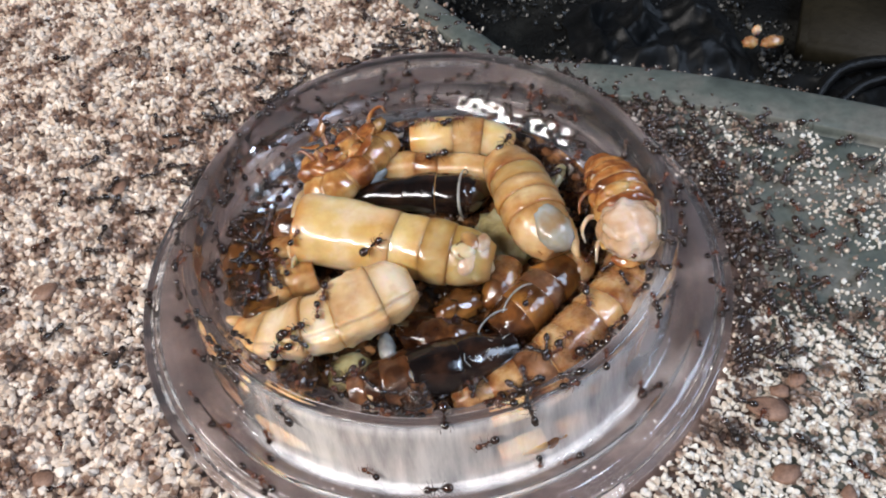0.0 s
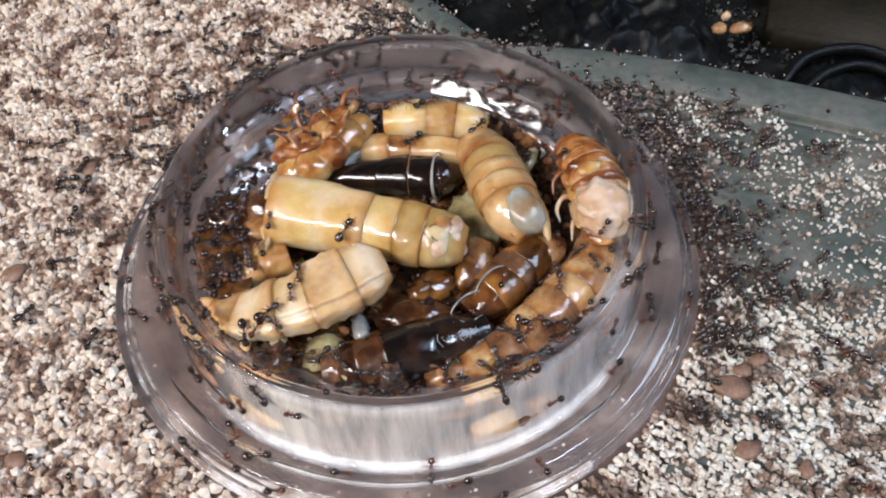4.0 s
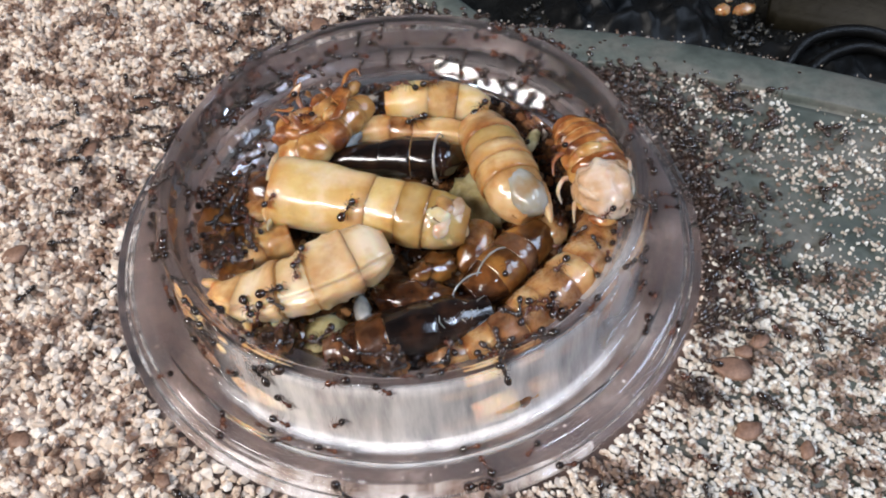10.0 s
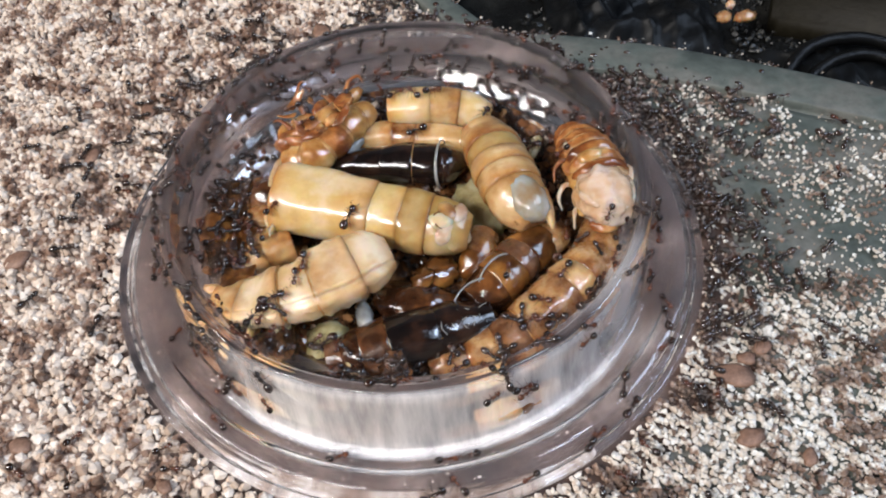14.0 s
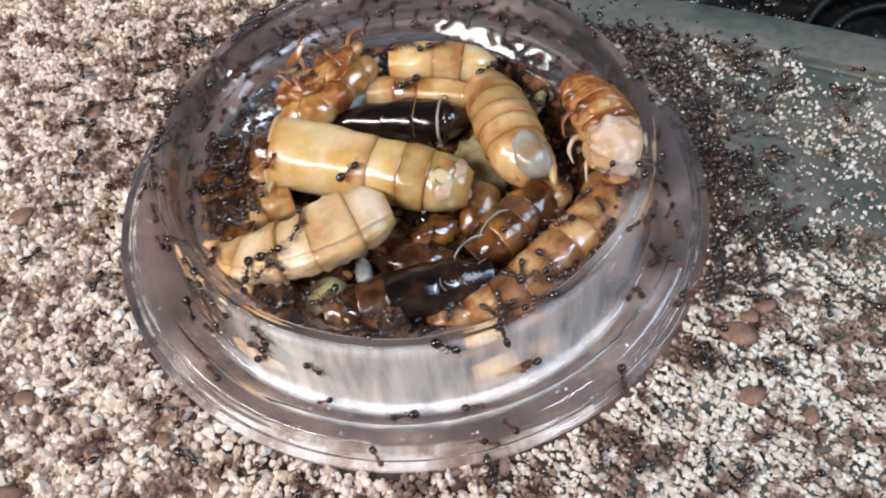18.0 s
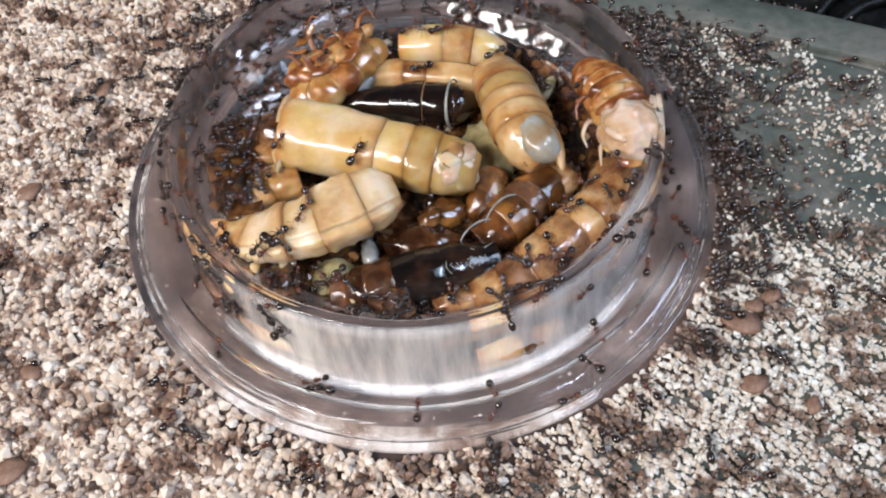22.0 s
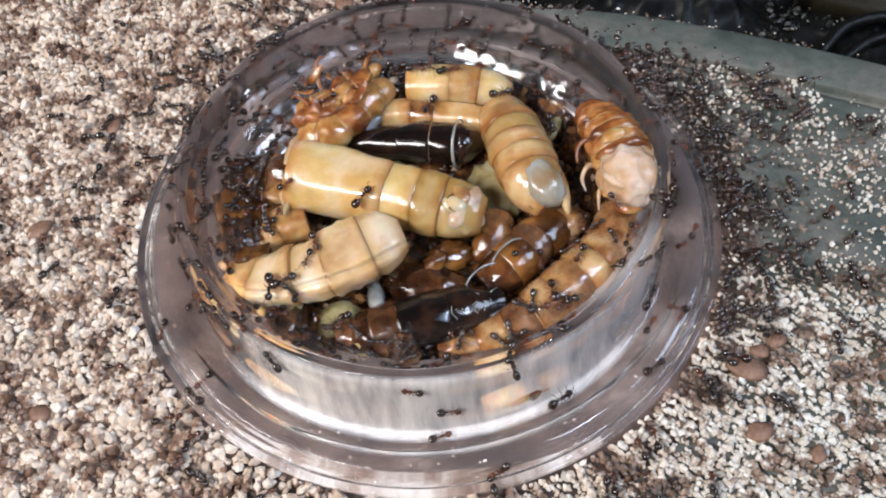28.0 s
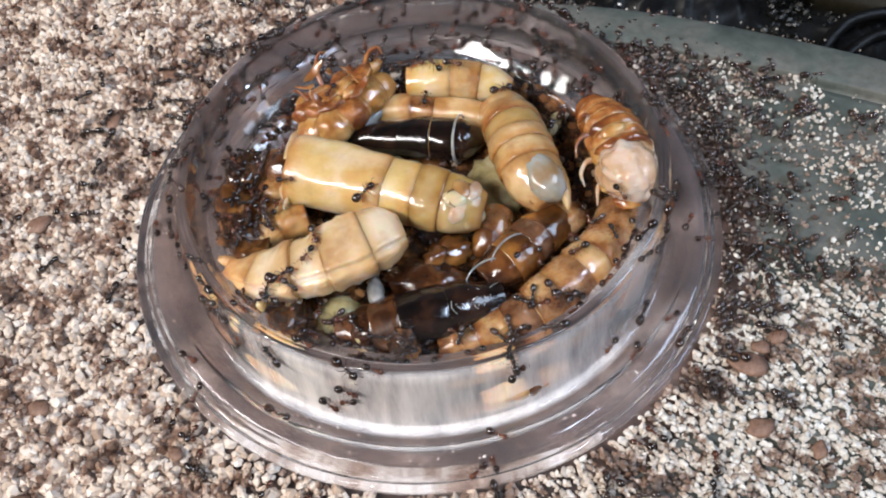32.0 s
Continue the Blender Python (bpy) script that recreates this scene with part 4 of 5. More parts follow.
pulp("pulp", "tan wet scrap beside the pale larva", (-15.6, -4.2, 6.4), (2.6, 1.1, 0.9), SKIN_TAN, 34.0, 38, 0.4)
pulp("pulp", "tan wet pulp beside the dark larva", (-5.8, -18.8, 4.4), (1.4, 2.2, 1.5), SKIN_TAN, 36.0, 0, 0.2)
pulp("pulp", "tan wet pulp between the dark larva and the wall", (4.6, -19.6, 4.0), (3.4, 1.4, 1.3), SKIN_OCHRE, 37.0, 15, 0.35)
for k, (mx, my, mr) in enumerate(((-21.2, 2.4, 2.6), (-21.6, -1.8, 2.9), (-20.6, -6.0, 2.7), (-18.6, -9.6, 2.2), (-14.0, -17.4, 2.2), (-17.6, -14.6, 2.0), (-1.6, -20.6, 1.6))):
    pulp("wet_clump", "heap of dark brown wet residue by the dish wall", (mx, my, 4.6), (mr, mr * 1.15, 2.4), (RESIDUE, SKIN_RUST)[k in (1, 3)], 20.0 + k, k * 37, 0.5)
# Pieces added inside the hollow wall to stand in for larvae refracted by it.
larva("larva_scrap", "added tan and brown piece standing in for a larva refracted by the wall", [(5.8, -25.0, 3.2), (8.4, -24.3, 3.4), (11.0, -23.2, 3.4), (13.6, -21.6, 3.2)],
      [1.7, 2.0, 2.0, 1.6], (0.0, 0.5, 0.64, 1.0), [SKIN_CREAM, SKIN_UMBER, SKIN_OCHRE], wob=0.06, seed=16.0, box=0.7, tag="food scrap")
pulp("larva_scrap", "added tan scrap standing in for refraction in the wall", (-14.8, -20.6, 2.4), (3.4, 1.0, 1.6), SKIN_TAN, 43.0, -36, 0.2)
pulp("larva_scrap", "added brown scrap standing in for refraction in the wall", (-20.2, -15.2, 2.4), (2.6, 1.0, 1.6), SKIN_UMBER, 44.0, -52, 0.2)
pulp("skin_shred", "grey translucent skin shred", (-4.8, -14.4, 5.0), (0.9, 2.0, 1.0), WING, 6.0, 10, 0.2)
pulp("skin_shred", "grey translucent skin shred", (-7.2, 9.6, 6.0), (2.9, 1.2, 0.8), WING, 7.0, 35, 0.2)
pulp("skin_shred", "pale skin shred by the dish wall", (15.6, 8.0, 5.6), (0.8, 2.0, 0.8), PULP_OLIVE, 8.0, -25, 0.2)


def ring_piece(name, label, center, radius, thick, tilt, material, turns=0.5, tall=0.9):
    """A pale ring of tough skin round a translucent larva."""
    n = 24
    pts = [(radius * math.cos(2 * math.pi * turns * a / n), radius * tall * math.sin(2 * math.pi * turns * a / n), 0) for a in range(n + 1)]
    ob = part(name, tube(pts, [thick * 0.5, thick, thick * 0.5], 8, 72), material)
    ob.matrix_world = pose(*(c * MM for c in center), *tilt)
    return tagged(ob, label, "skin ring")


ring_piece("skin_ring", "thin pale ring of larva skin", (9.6, -10.7, 5.4), 2.9, 0.13, (70, 0, 40), WING)
ring_piece("skin_ring", "thin pale ring of larva skin", (7.0, -13.0, 4.9), 2.7, 0.12, (70, 0, 28), WING)
ring_piece("skin_ring", "pale loop of larva skin round the black larva", (4.3, 6.3, 5.5), 2.85, 0.2, (82, 0, 76), WING, 0.97, 1.0)


def scrap_material():
    m, nt, p = nodes_of("food_scraps")
    geo = nt.nodes.new("ShaderNodeNewGeometry")
    nt.links.new(ramp(nt, geo.outputs["Random Per Island"], [(0.0, (0.015, 0.008, 0.006)), (0.35, (0.06, 0.025, 0.012)), (0.6, (0.2, 0.08, 0.03)), (0.8, (0.4, 0.2, 0.08)), (1.0, (0.5, 0.42, 0.34))]), p.inputs["Base Color"])
    p.inputs["Roughness"].default_value = 0.2
    p.inputs["Coat Weight"].default_value = 0.6
    bump(nt, p, noise_tex(nt, 2.0, 3), 0.1)
    return m


def scraps():
    rng = random.Random(4)
    spots = []
    while len(spots) < 900:
        r, a = 20.8 * math.sqrt(rng.random()), rng.uniform(0, 2 * math.pi)
        if abs(a - 2.52) < 0.4 and r > 15.5:
            continue
        x, y = r * math.cos(a), r * math.sin(a)
        z = max(2.6, 3.5 * (r > 19.6), 2.4 + 0.9 * noise.noise(Vector((x, y, 1)) * 0.25) + 0.5 * noise.noise(Vector((x, y, 5)) * 0.8) + 1.2 * math.exp(-((x + 17) ** 2 + (y + 3) ** 2) / 60))
        spots.append((x, y, z))
    ob = grains("food_scraps", spots, scrap_material(), "small brown scraps in the wet residue", 0.25, 0.75)
    tagged(ob, "", "food scraps")
    return ob


scraps()


# ---- behind the plate ----
def hose(pts, r, label):
    return tagged(part("hose", tube(pts, [r, r, r], 14, 40), BLACK_HOSE), label, "hose")


hose([(57, 31, -6.2), (62, 35.5, -4.6), (69, 36.6, -4.2), (75, 34.6, -4.8), (84, 28, -6.4)], 1.0, "black rubber hose lying in the dark")
hose([(60, 30, -6.6), (66, 33.5, -5.6), (73, 33.2, -5.6), (84, 24, -7.4)], 0.9, "black rubber hose lying in the dark")


def crumpled(name, x0, x1, y0, y1, z, high, material, label, seed):
    """A crumpled sheet lying in sharp folds."""
    bm = bmesh.new()
    n, m = 70, 44
    grid = []
    for i in range(n + 1):
        row = []
        for j in range(m + 1):
            u, v = i / n, j / m
            x, y = x0 + (x1 - x0) * u, y0 + (y1 - y0) * v
            q = Vector((x * 0.11 + seed, y * 0.11, seed))
            fold = 1 - 2.2 * abs(noise.noise(q)) + 0.5 * (1 - 2 * abs(noise.noise(q * 2.3)))
            rim = min(1.0, 6 * min(u, 1 - u, v, 1 - v))
            x += 1.2 * noise.noise(Vector((y * 0.3, seed, 1)))
            y += 1.2 * noise.noise(Vector((x * 0.3, seed, 2)))
            row.append(bm.verts.new((x, max(y, edge_y(x) + 1.6), z + high * max(fold, 0.0) * rim)))
        grid.append(row)
    for i in range(n):
        for j in range(m):
            bm.faces.new((grid[i][j], grid[i + 1][j], grid[i + 1][j + 1], grid[i][j + 1]))
    return tagged(part(name, bm, material), label, "plastic film")


BLACK_FILM = sheet("black_film", [(0.3, (0.003, 0.0035, 0.004)), (0.7, (0.009, 0.0095, 0.01))], 0.2, 0.3, 0.1, rough_to=0.5, sheen=0.14)
crumpled("plastic_film", 24, 52, 40, 64, -8.6, 3.0, BLACK_FILM, "crumpled black plastic film behind the plate", 3.0)
crumpled("plastic_film", 56, 86, 26, 40, -8.6, 1.8, BLACK_FILM, "crumpled black plastic film behind the plate", 8.0)


def panel():
    bm = bmesh.new()
    bmesh.ops.create_cube(bm, size=1.0)
    for v in bm.verts:
        v.co = Vector((v.co.x * 60, v.co.y * 40, v.co.z * 6))
    bmesh.ops.bevel(bm, geom=bm.edges[:], offset=1.2, segments=3, affect="EDGES")
    ob = part("board", bm, OLIVE_PANEL)
    ob.matrix_world = pose(0.0945, 0.0515, -0.0072, 0, 0, -22)
    return tagged(ob, "dull olive brown board lying behind the plate", "board")


panel()
pulp("larva_scrap", "dull golden larva scrap in the dark", (51.2, 44.2, -4.6), (1.3, 1.1, 0.9), SKIN_OCHRE, 9.0, 15, 0.3)
pulp("larva_scrap", "golden larva scrap with a dark hollow in the dark", (54.6, 44.0, -4.6), (1.9, 1.1, 0.9), SKIN_OCHRE, 11.0, 10, 0.3)
# A pale lump added where a white glint shows.
pulp("larva_scrap", "small pale scrap put in for a white glint in the dark", (53.0, 47.0, -4.4), (0.8, 0.7, 0.8), FLESH_WHITE, 10.0, 15, 0.3)


def dark_grit():
    rng = random.Random(8)
    spots = []
    while len(spots) < 2600:
        x, y = rng.uniform(0, 95), rng.uniform(20, 80)
        if y > edge_y(x) + 0.8 and noise.noise(Vector((x, y, 3)) * 0.12) > -0.12:
            spots.append((x, y, -9.0 + 1.6 * noise.noise(Vector((x, y, 0)) * 0.08)))
    m, nt, p = nodes_of("dark_grit")
    geo = nt.nodes.new("ShaderNodeNewGeometry")
    nt.links.new(ramp(nt, geo.outputs["Random Per Island"], [(0.0, (0.002, 0.002, 0.002)), (0.6, (0.006, 0.006, 0.0055)), (0.92, (0.018, 0.018, 0.016)), (1.0, (0.10, 0.10, 0.09))]), p.inputs["Base Color"])
    p.inputs["Roughness"].default_value = 0.4
    return tagged(grains("dark_grit", spots, m, "dark grey grit behind the plate", 0.2, 0.6), "", "grit")


dark_grit()


def dirt():
    rng = random.Random(17)
    spots = []
    while len(spots) < 3600:
        a = rng.gauss(0.95, 0.55)
        r = 34.2 + rng.expovariate(1 / 3.4)
        x, y = r * math.cos(a), r * math.sin(a)
        if y < edge_y(x) + 0.5:
            spots.append((x, y, 0.05 + rng.random() * 0.5))
    m, nt, p = nodes_of("brown_dirt")
    geo = nt.nodes.new("ShaderNodeNewGeometry")
    nt.links.new(ramp(nt, geo.outputs["Random Per Island"], [(0.0, (0.012, 0.009, 0.008)), (0.5, (0.042, 0.028, 0.023)), (0.85, (0.09, 0.064, 0.054)), (1.0, (0.34, 0.30, 0.27))]), p.inputs["Base Color"])
    p.inputs["Roughness"].default_value = 0.4
    bump(nt, p, noise_tex(nt, 3.0, 3), 0.08)
    return tagged(grains("dirt", spots, m, "dark brown dirt crumbs behind the dish", 0.14, 0.46), "", "dirt")


dirt()


def flake(center, r, turn, seed):
    ob = part("flake", blob((0, 0, 0), (r, r * 0.7, 0.3), 0.5, 0.9, seed, 2, turn), FLAKE)
    ob.location = Vector(center) * MM
    return tagged(ob, "flat brown flake lying on the sand", "flake", "flakes on the sand")


rng_f = random.Random(21)
flake((32.9, -28.4, 1.0), 1.5, 10, 1.0)
flake((37.9, -30.8, 1.0), 1.0, 60, 2.0)
flake((37.0, -18.6, 0.9), 1.1, 30, 3.0)
for k in range(34):
    fx, fy = rng_f.uniform(-62, 60), rng_f.uniform(-38, 40)
    if math.hypot(fx, fy) > 37 and fy < edge_y(fx) - 4 and sand_cover(fx, fy) > 0.5:
        flake((fx, fy, 1.05), rng_f.uniform(0.8, 2.0), rng_f.uniform(0, 180), k * 1.7)

# ---- ants ----
ANT_SIZES = (0.66, 0.78, 0.95)


def ant(size, front, rear, label):
    """An ant facing +x, its feet at z = 0; lengths in millimetres."""
    t = empty("ant")
    k = size

    def ball(name, c, r, mat, pinch=0.0):
        bm = bmesh.new()
        bmesh.ops.create_uvsphere(bm, u_segments=12, v_segments=8, radius=1.0)
        for v in bm.verts:
            q = 1 - pinch * v.co.x
            v.co = Vector((c[0] + v.co.x * r[0], c[1] + v.co.y * r[1] * q, c[2] + v.co.z * r[2] * q)) * k
        return bm, name, mat

    bm, n, mat = ball("head", (1.0, 0, 0.62), (0.44, 0.42, 0.36), front, 0.12)
    head = part(n, bm, mat, t)
    bm, n, mat = ball("thorax", (0.24, 0, 0.66), (0.46, 0.19, 0.21), front, -0.12)
    for cx, rr in ((-0.36, 0.14), (-0.56, 0.12)):
        other = bmesh.ops.create_uvsphere(bm, u_segments=8, v_segments=6, radius=rr * k)
        for v in other["verts"]:
            v.co += Vector((cx, 0, 0.6)) * k
    part(n, bm, mat, t)
    bm, n, mat = ball("gaster", (-1.08, 0, 0.68), (0.62, 0.52, 0.48), rear, 0.1)
    part(n, bm, mat, t)
    for x0, reach, swing in ((0.55, 1.0, 0.75), (0.28, 1.05, -0.1), (0.05, 1.25, -0.85)):
        for side in (1, -1):
            d = Vector((math.sin(swing), side * math.cos(swing), 0))
            pts = [Vector((0, 0, 0)), d * reach * 0.4 + Vector((0, 0, 0.3)), d * reach * 0.72 + Vector((0, 0, -0.25)), d * reach * 0.95 + Vector((0, 0, -0.55))]
            ob = part("leg", tube([p * k for p in pts], [0.055 * k, 0.04 * k, 0.025 * k, 0.016 * k], 5, 7), front, t)
            ob.location = Vector((x0, side * 0.14, 0.55)) * k * MM
    for side in (1, -1):
        pts = [Vector((1.32, side * 0.14, 0.7)), Vector((1.5, side * 0.45, 0.9)), Vector((1.8, side * 0.45, 0.5))]
        part("antenna", tube([p * k for p in pts], [0.025 * k, 0.025 * k, 0.04 * k], 5, 6), front, head)
    return tagged(t, label, "ant", "ants at the dish")


def along_profile(s):
    """A place on the dish's upper side, s millimetres in from the outer edge: r, z and the outward normal."""
    for (r0, z0), (r1, z1) in zip(OUTER, OUTER[1:]):
        d = math.hypot(r1 - r0, z1 - z0)
        if s <= d:
            return r0 + (r1 - r0) * s / d, z0 + (z1 - z0) * s / d, ((z1 - z0) / d, -(r1 - r0) / d)
        s -= d
    return OUTER[-1][0], OUTER[-1][1], (0, 1)


def stand(at, up, heading):
    """A pose on a surface: feet at the place (mm), z along up, x turned to heading (a vector)."""
    z = Vector(up).normalized()
    x = Vector(heading) - z * z.dot(Vector(heading))
    x = x.normalized() if x.length > 1e-6 else z.orthogonal().normalized()
    m = Matrix((x, z.cross(x), z)).transposed().to_4x4()
    m.translation = Vector(at) * MM
    return m


def dish_pose(phi, s, h):
    r, z, (nr, nz) = along_profile(s)
    out = Vector((math.cos(phi), math.sin(phi), 0))
    up = out * nr + Vector((0, 0, nz))
    round_ = Vector((-math.sin(phi), math.cos(phi), 0))
    inward = round_.cross(up) * -1
    return stand(out * r + Vector((0, 0, z)), up, round_ * math.cos(h) + inward * math.sin(h))


def ground_z(x, y):
    return 0.12 + 0.85 * min(1.0, sand_cover(x, y))


def ground_pose(x, y, h):
    return stand((x, y, ground_z(x, y)), (0, 0, 1), (math.cos(h), math.sin(h), 0))


TIMES = [0.5 * i for i in range(65)]


def dish_walk(rng, phi, s0, low, high, speed, sway):
    """Rows of an ant that walks the plastic between two arc lengths."""
    rows, s, h = [], s0, rng.uniform(0, 2 * math.pi)
    rest = 0
    for t in TIMES:
        rows.append((t, dish_pose(phi, s, h)))
        if rest > 0:
            rest -= 1
            h += rng.gauss(0, 0.15)
            continue
        if rng.random() < 0.08:
            rest = rng.randint(2, 8)
        h += max(-0.9, min(0.9, rng.gauss(0, sway)))
        step = speed * 0.5 * rng.uniform(0.5, 1.3)
        r = along_profile(s)[0]
        if (s < low + 1.0 and math.sin(h) < 0) or (s > high - 1.0 and math.sin(h) > 0):
            h += 0.8 if math.cos(h) * math.sin(h) < 0 else -0.8
        phi += math.cos(h) * step / r
        s = min(high, max(low, s + math.sin(h) * step))
    return rows


def ground_walk(rng, x, y, speed, sway):
    rows, h = [], rng.uniform(0, 2 * math.pi)
    rest = 0
    for t in TIMES:
        rows.append((t, ground_pose(x, y, h)))
        if rest > 0:
            rest -= 1
            h += rng.gauss(0, 0.15)
            continue
        if rng.random() < 0.05:
            rest = rng.randint(2, 6)
        step = speed * 0.5 * rng.uniform(0.5, 1.3)
        h += max(-0.9, min(0.9, rng.gauss(0, sway)))
        for k in range(10):
            nx, ny = x + math.cos(h) * step * 1.5, y + math.sin(h) * step * 1.5
            if math.hypot(nx, ny) > 36 and -70 < nx < 72 and -42 < ny < edge_y(nx) - 1.5 and ny < 66:
                x, y = x + math.cos(h) * step, y + math.sin(h) * step
                break
            if k < 2:
                h += 0.6 if math.cos(h) * y - math.sin(h) * x < 0 else -0.6
    return rows


def food_tree():
    """A search tree of all that lies in the dish, in millimetres."""
    from mathutils.bvhtree import BVHTree
    bpy.context.view_layer.update()
    verts, faces = [], []
    for ob in scene.objects:
        top = ob.parent or ob
        if ob.type == "MESH" and (top.get("group") == G or top.name.startswith(("residue", "wet_clump", "pulp", "skin_"))):
            k = len(verts)
            verts += [(ob.matrix_world @ v.co) / MM for v in ob.data.vertices]
            faces += [[k + i for i in p.vertices] for p in ob.data.polygons]
    return BVHTree.FromPolygons(verts, faces)


FOOD = food_tree()


def food_walk(rng, x, y, h, roam, turn):
    """Rows of an ant that feeds: it shifts and turns on the spot."""
    rows, x0, y0 = [], x, y
    for t in TIMES[::2]:
        hit, n, _, _ = FOOD.ray_cast(Vector((x, y, 30)), Vector((0, 0, -1)))
        if hit is None:
            hit, n = Vector((x, y, 3)), Vector((0, 0, 1))
        up = (n + Vector((0, 0, 0.8))).normalized()
        rows.append((t, stand(hit, up, (math.cos(h), math.sin(h), 0))))
        h += max(-0.7, min(0.7, rng.gauss(0, turn)))
        x += 0.15 * (x0 - x) + rng.gauss(0, roam)
        y += 0.15 * (y0 - y) + rng.gauss(0, roam)
        if math.hypot(x, y) > 22.8:
            x, y = x * 0.95, y * 0.95
    return rows


def smooth_rows(rows):
    """Drop nothing, but keep every turn from row to row below 80 degrees."""
    out = [rows[0]]
    for t, m in rows[1:]:
        a, b = out[-1][1].to_quaternion(), m.to_quaternion()
        ang = a.rotation_difference(b).angle
        ang = min(ang, 2 * math.pi - ang)
        if ang > 1.3:
            q = a.slerp(b, 1.3 / ang)
            m = Matrix.LocRotScale(m.translation, q, None)
        out.append((t, m))
    return out


def bare(x, y):
    """Whether a place lies on a larva that the ants leave alone."""
    for (ax, ay), (bx, by), r in (((-14, 1), (6, -5.5), 4.4), ((-19, -12), (-1.5, -8), 3.6), ((9.5, 10), (13.6, -3), 4.0), ((-8, 8), (7, 7), 3.0), ((22, 0), (22.5, -4), 3.2)):
        f = max(0, min(1, ((x - ax) * (bx - ax) + (y - ay) * (by - ay)) / ((bx - ax) ** 2 + (by - ay) ** 2)))
        if math.hypot(x - ax - f * (bx - ax), y - ay - f * (by - ay)) < r:
            return True
    return False


def swarm():
    """All ants with their rows."""
    rng = random.Random(77)
    words = ("small reddish brown ant with a glossy black abdomen", "reddish brown ant with a glossy black abdomen", "large blackish brown ant with a round glossy abdomen")
    kinds = [ant(k, CHITIN if i == 2 else CHITIN_RED, CHITIN, words[i]) for i, k in enumerate(ANT_SIZES)]
    used, made = set(), []
    plans = []
    total = sum(math.hypot(b[0] - a[0], b[1] - a[1]) for a, b in zip(OUTER, OUTER[1:]))
    for k in range(210):
        phi = rng.uniform(0, 2 * math.pi)
        zone = rng.choice((0, 0, 1, 1, 2, 2, 2, 2, 3, 3))
        if zone == 1 and math.sin(phi) < 0.1 and k % 3:
            phi, zone = rng.gauss(0.6, 0.8), 2
        low, high = ((SPAN[3], SPAN[15]), (SPAN[16], SPAN[21]), (SPAN[30], SPAN[35]), (SPAN[23], SPAN[26]))[zone]
        plans.append(smooth_rows(dish_walk(rng, phi, rng.uniform(low, high), low, high, rng.choice((0.6, 2.0, 4.5, 7.5)), 0.35)))
    count = 0
    while count < 74:
        x, y = rng.uniform(-66, 70), rng.uniform(-40, 62)
        if math.hypot(x, y) < 37 or y > edge_y(x) - 2:
            continue
        near = math.exp(-(math.hypot(x, y) - 36) / 16)
        if rng.random() > 0.35 + 0.65 * near:
            continue
        count += 1
        plans.append(smooth_rows(ground_walk(rng, x, y, rng.choice((1.5, 4.0, 7.0, 10.0)), 0.3)))
    fixed = [(-5.8, -4.9, 0.6), (-10.6, -10.6, -1.6), (-11.2, -12.6, -1.5), (-13.6, -14.4, 0.4), (-16.0, -4.8, 2.0), (-14.4, -2.6, 1.0), (-0.8, 14.6, 0.3), (1.6, 14.0, 2.6), (3.8, 14.2, 0.2), (9.4, 11.8, 1.0), (16.4, -9.4, 2.0), (12.0, -17.4, 0.5)]
    for x, y, h in fixed:
        plans.append(smooth_rows(food_walk(rng, x, y, h, 0.05, 0.1)))
    for k in range(76):
        if k < 28:
            a, r = rng.gauss(math.pi * 1.02, 0.45), rng.uniform(17.5, 23)
        elif k < 42:
            a, r = rng.gauss(math.pi * 0.6, 0.3), rng.uniform(19, 23)
        elif k < 50:
            a, r = rng.gauss(-0.35, 0.4), rng.uniform(18, 23)
        else:
            a, r = rng.uniform(0, 2 * math.pi), rng.uniform(9, 23)
        fx, fy = r * math.cos(a), r * math.sin(a)
        while bare(fx, fy):
            a, r = rng.uniform(0, 2 * math.pi), rng.uniform(9, 22)
            fx, fy = r * math.cos(a), r * math.sin(a)
        plans.append(smooth_rows(food_walk(rng, fx, fy, rng.uniform(0, 6.28), 0.18, 0.25)))
    for rows in plans:
        k = rng.choices((0, 1, 2), (5, 4, 2))[0]
        if k in used:
            ob = copy_thing(kinds[k], rows[0][1])
        else:
            ob = kinds[k]
            used.add(k)
        made.append((ob, rows))
    return made


SWARM = swarm()


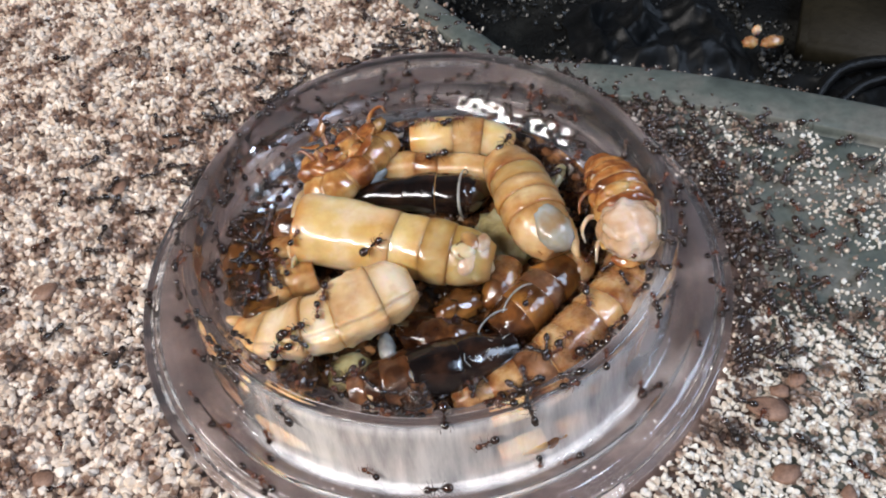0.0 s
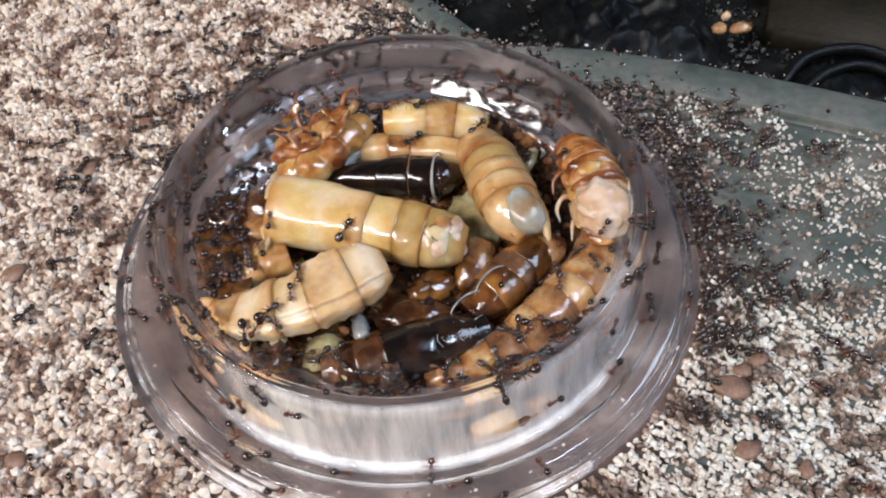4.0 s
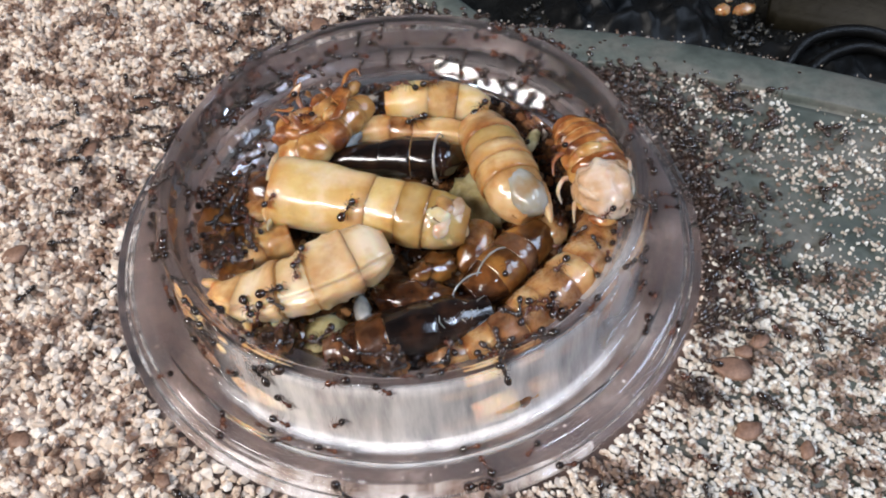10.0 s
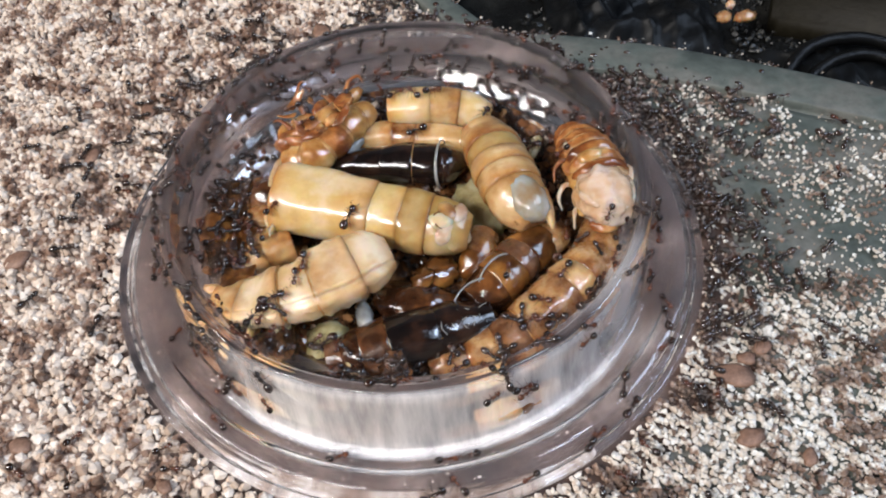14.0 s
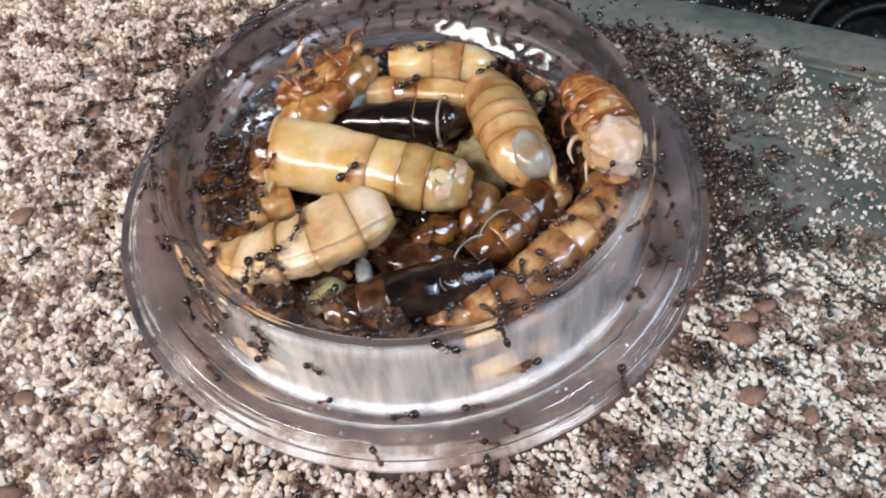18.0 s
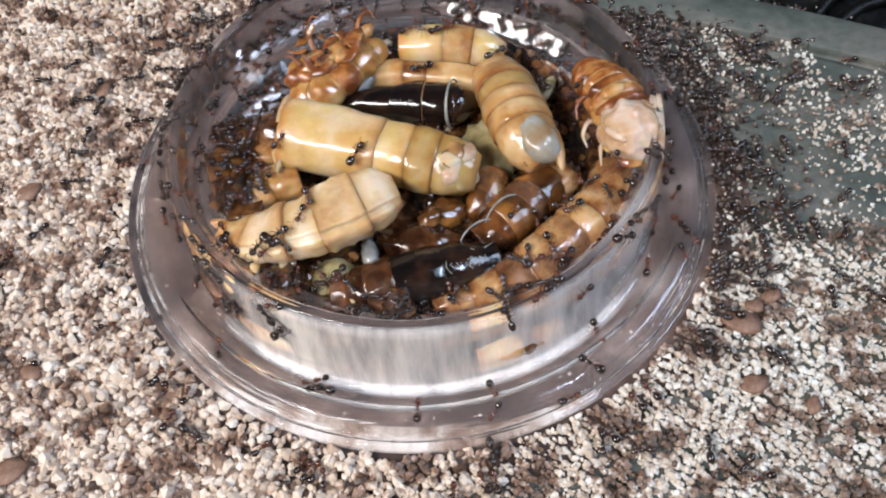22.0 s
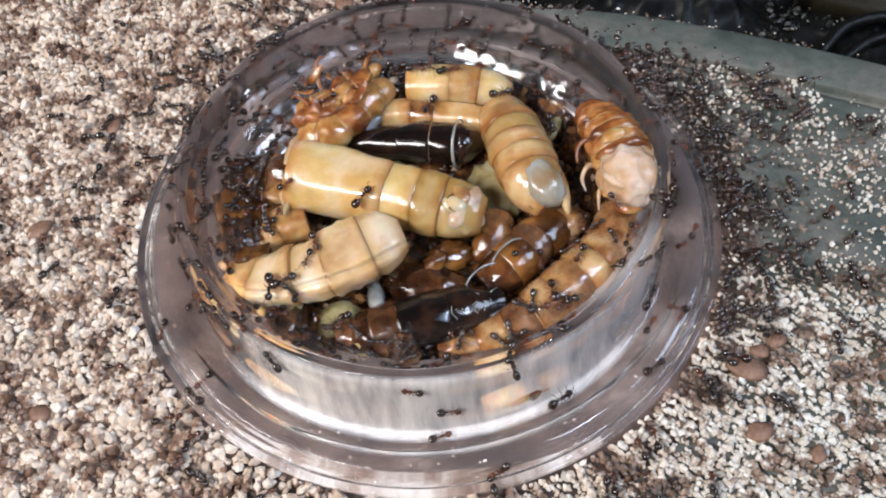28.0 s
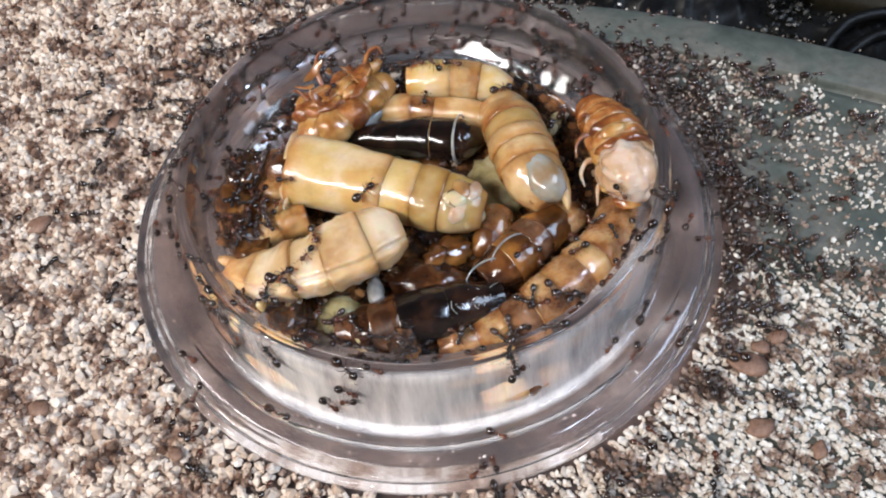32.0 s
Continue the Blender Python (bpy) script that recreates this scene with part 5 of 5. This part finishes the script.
def crowd():
    """Resting ants packed too close to count, in one mesh."""
    rng = random.Random(31)
    bm = bmesh.new()
    body = ((0.98, 0.62, 0.46, 0.38), (0.26, 0.66, 0.52, 0.27), (-0.36, 0.6, 0.3, 0.2), (-1.08, 0.68, 0.72, 0.47))
    for x, z, a, b in body:
        got = bmesh.ops.create_uvsphere(bm, u_segments=8, v_segments=6, radius=1.0)
        for v in got["verts"]:
            v.co = Vector((x + v.co.x * a, v.co.y * b, z + v.co.z * b))
    for x0, swing in ((0.55, 0.75), (0.28, -0.1), (0.05, -0.85)):
        for side in (1, -1):
            d = Vector((math.sin(swing), side * math.cos(swing), 0))
            o = Vector((x0, side * 0.14, 0.55))
            for p, q, w in ((o, o + d * 0.42 + Vector((0, 0, 0.3)), 0.06), (o + d * 0.42 + Vector((0, 0, 0.3)), o + d + Vector((0, 0, -0.55)), 0.045)):
                e = d.cross(Vector((0, 0, 1))) * w
                f = Vector((0, 0, w))
                va = [bm.verts.new(p + k) for k in (e, f, -e)]
                vb = [bm.verts.new(q + k * 0.5) for k in (e, f, -e)]
                for i in range(3):
                    bm.faces.new((va[i], va[(i + 1) % 3], vb[(i + 1) % 3], vb[i]))
    bm.verts.index_update()
    unit = [v.co.copy() for v in bm.verts]
    polys = [[v.index for v in f.verts] for f in bm.faces]
    bm.free()
    poses = []
    for k in range(150):
        if k < 42:
            a, r = rng.gauss(math.pi * 1.03, 0.4), rng.uniform(16.5, 23)
        elif k < 115:
            a, r = rng.gauss(math.pi * 0.62, 0.25), rng.uniform(18, 23.5)
        elif k < 122:
            a, r = rng.gauss(-0.2, 0.35), rng.uniform(20, 23)
        else:
            a, r = rng.gauss(-1.7, 0.4), rng.uniform(19, 22.5)
        x, y = r * math.cos(a), r * math.sin(a)
        if abs(a - 2.5) < 0.25 and r > 18:
            continue
        hit, n, _, _ = FOOD.ray_cast(Vector((x, y, 30)), Vector((0, 0, -1)))
        if hit is not None and hit.z < 9 and not bare(x, y):
            h = rng.uniform(0, 6.28)
            poses.append((stand(hit, n + Vector((rng.uniform(-0.4, 0.4), rng.uniform(-0.4, 0.4), 0.8)), (math.cos(h), math.sin(h), 0)), rng.uniform(0.55, 0.85)))
    for k in range(105):
        a = rng.gauss(1.7, 1.3)
        low, high = ((SPAN[21], SPAN[27]), (SPAN[29], SPAN[34]))[k % 2]
        poses.append((dish_pose(a, rng.uniform(low, high), rng.uniform(0, 6.28)), rng.uniform(0.65, 0.9)))
    while len(poses) < 450:
        a = rng.uniform(0, 2 * math.pi)
        back = 0.5 + 0.5 * math.cos(a - 0.95)
        r = 34.8 + rng.expovariate(1 / (3.0 + 10.0 * back))
        x, y = r * math.cos(a), r * math.sin(a)
        if rng.random() < 0.015 + 0.985 * back ** 2.0 and y < edge_y(x) - 0.5:
            h = rng.uniform(0, 6.28)
            poses.append((ground_pose(x, y, h), rng.uniform(0.75, 1.05)))
    verts, faces = [], []
    for m, k in poses:
        n = len(verts)
        verts += [m @ (v * (k * MM)) for v in unit]
        faces += [[n + i for i in f] for f in polys]
    me = bpy.data.meshes.new("ant_crowd")
    me.from_pydata(verts, [], faces)
    me.materials.append(CHITIN_BROWN)
    me.polygons.foreach_set("use_smooth", [True] * len(me.polygons))
    return tagged(new("ant_crowd", me), "crowd of dark brown ants resting round the dish", "ants", kind="stuff")


crowd()


def gait(ob, phase):
    """The six legs swing in two sets of three."""
    legs = [c for c in ob.children if c.name.startswith("leg")]
    for i, c in enumerate(legs):
        p = c.location.copy()
        sign = 1 if (i // 2 + i) % 2 else -1
        rows = []
        for k in range(129):
            a = sign * 17 * (1 if (k + phase) % 2 else -1)
            rows.append((0.25 * k, pose(p.x, p.y, p.z, 0, 0, a)))
        walk(c, rows)


def motions():
    for n, (ob, rows) in enumerate(SWARM):
        walk(ob, rows)
        if n < 290 and n % 4 == 0:
            gait(ob, n % 2)
    base = HEAD_PIECE.location.copy()
    walk(HEAD_PIECE, [(t, pose(base.x + dx * MM, base.y + dy * MM, base.z, 0, 0, a)) for t, dx, dy, a in (
        (0, 0.7, -0.6, -4), (3, 0.6, -0.2, -2), (6, 0.6, 0.2, 0), (9, 0.1, 0.1, 1), (13, 0, 0, 0), (17, 0.1, 0.4, 3), (20, 0.3, 0.6, 5),
        (23, 0.4, 0.8, 6), (27, 0.2, 0.7, 4), (32, 0.1, 0.7, 3))])


motions()
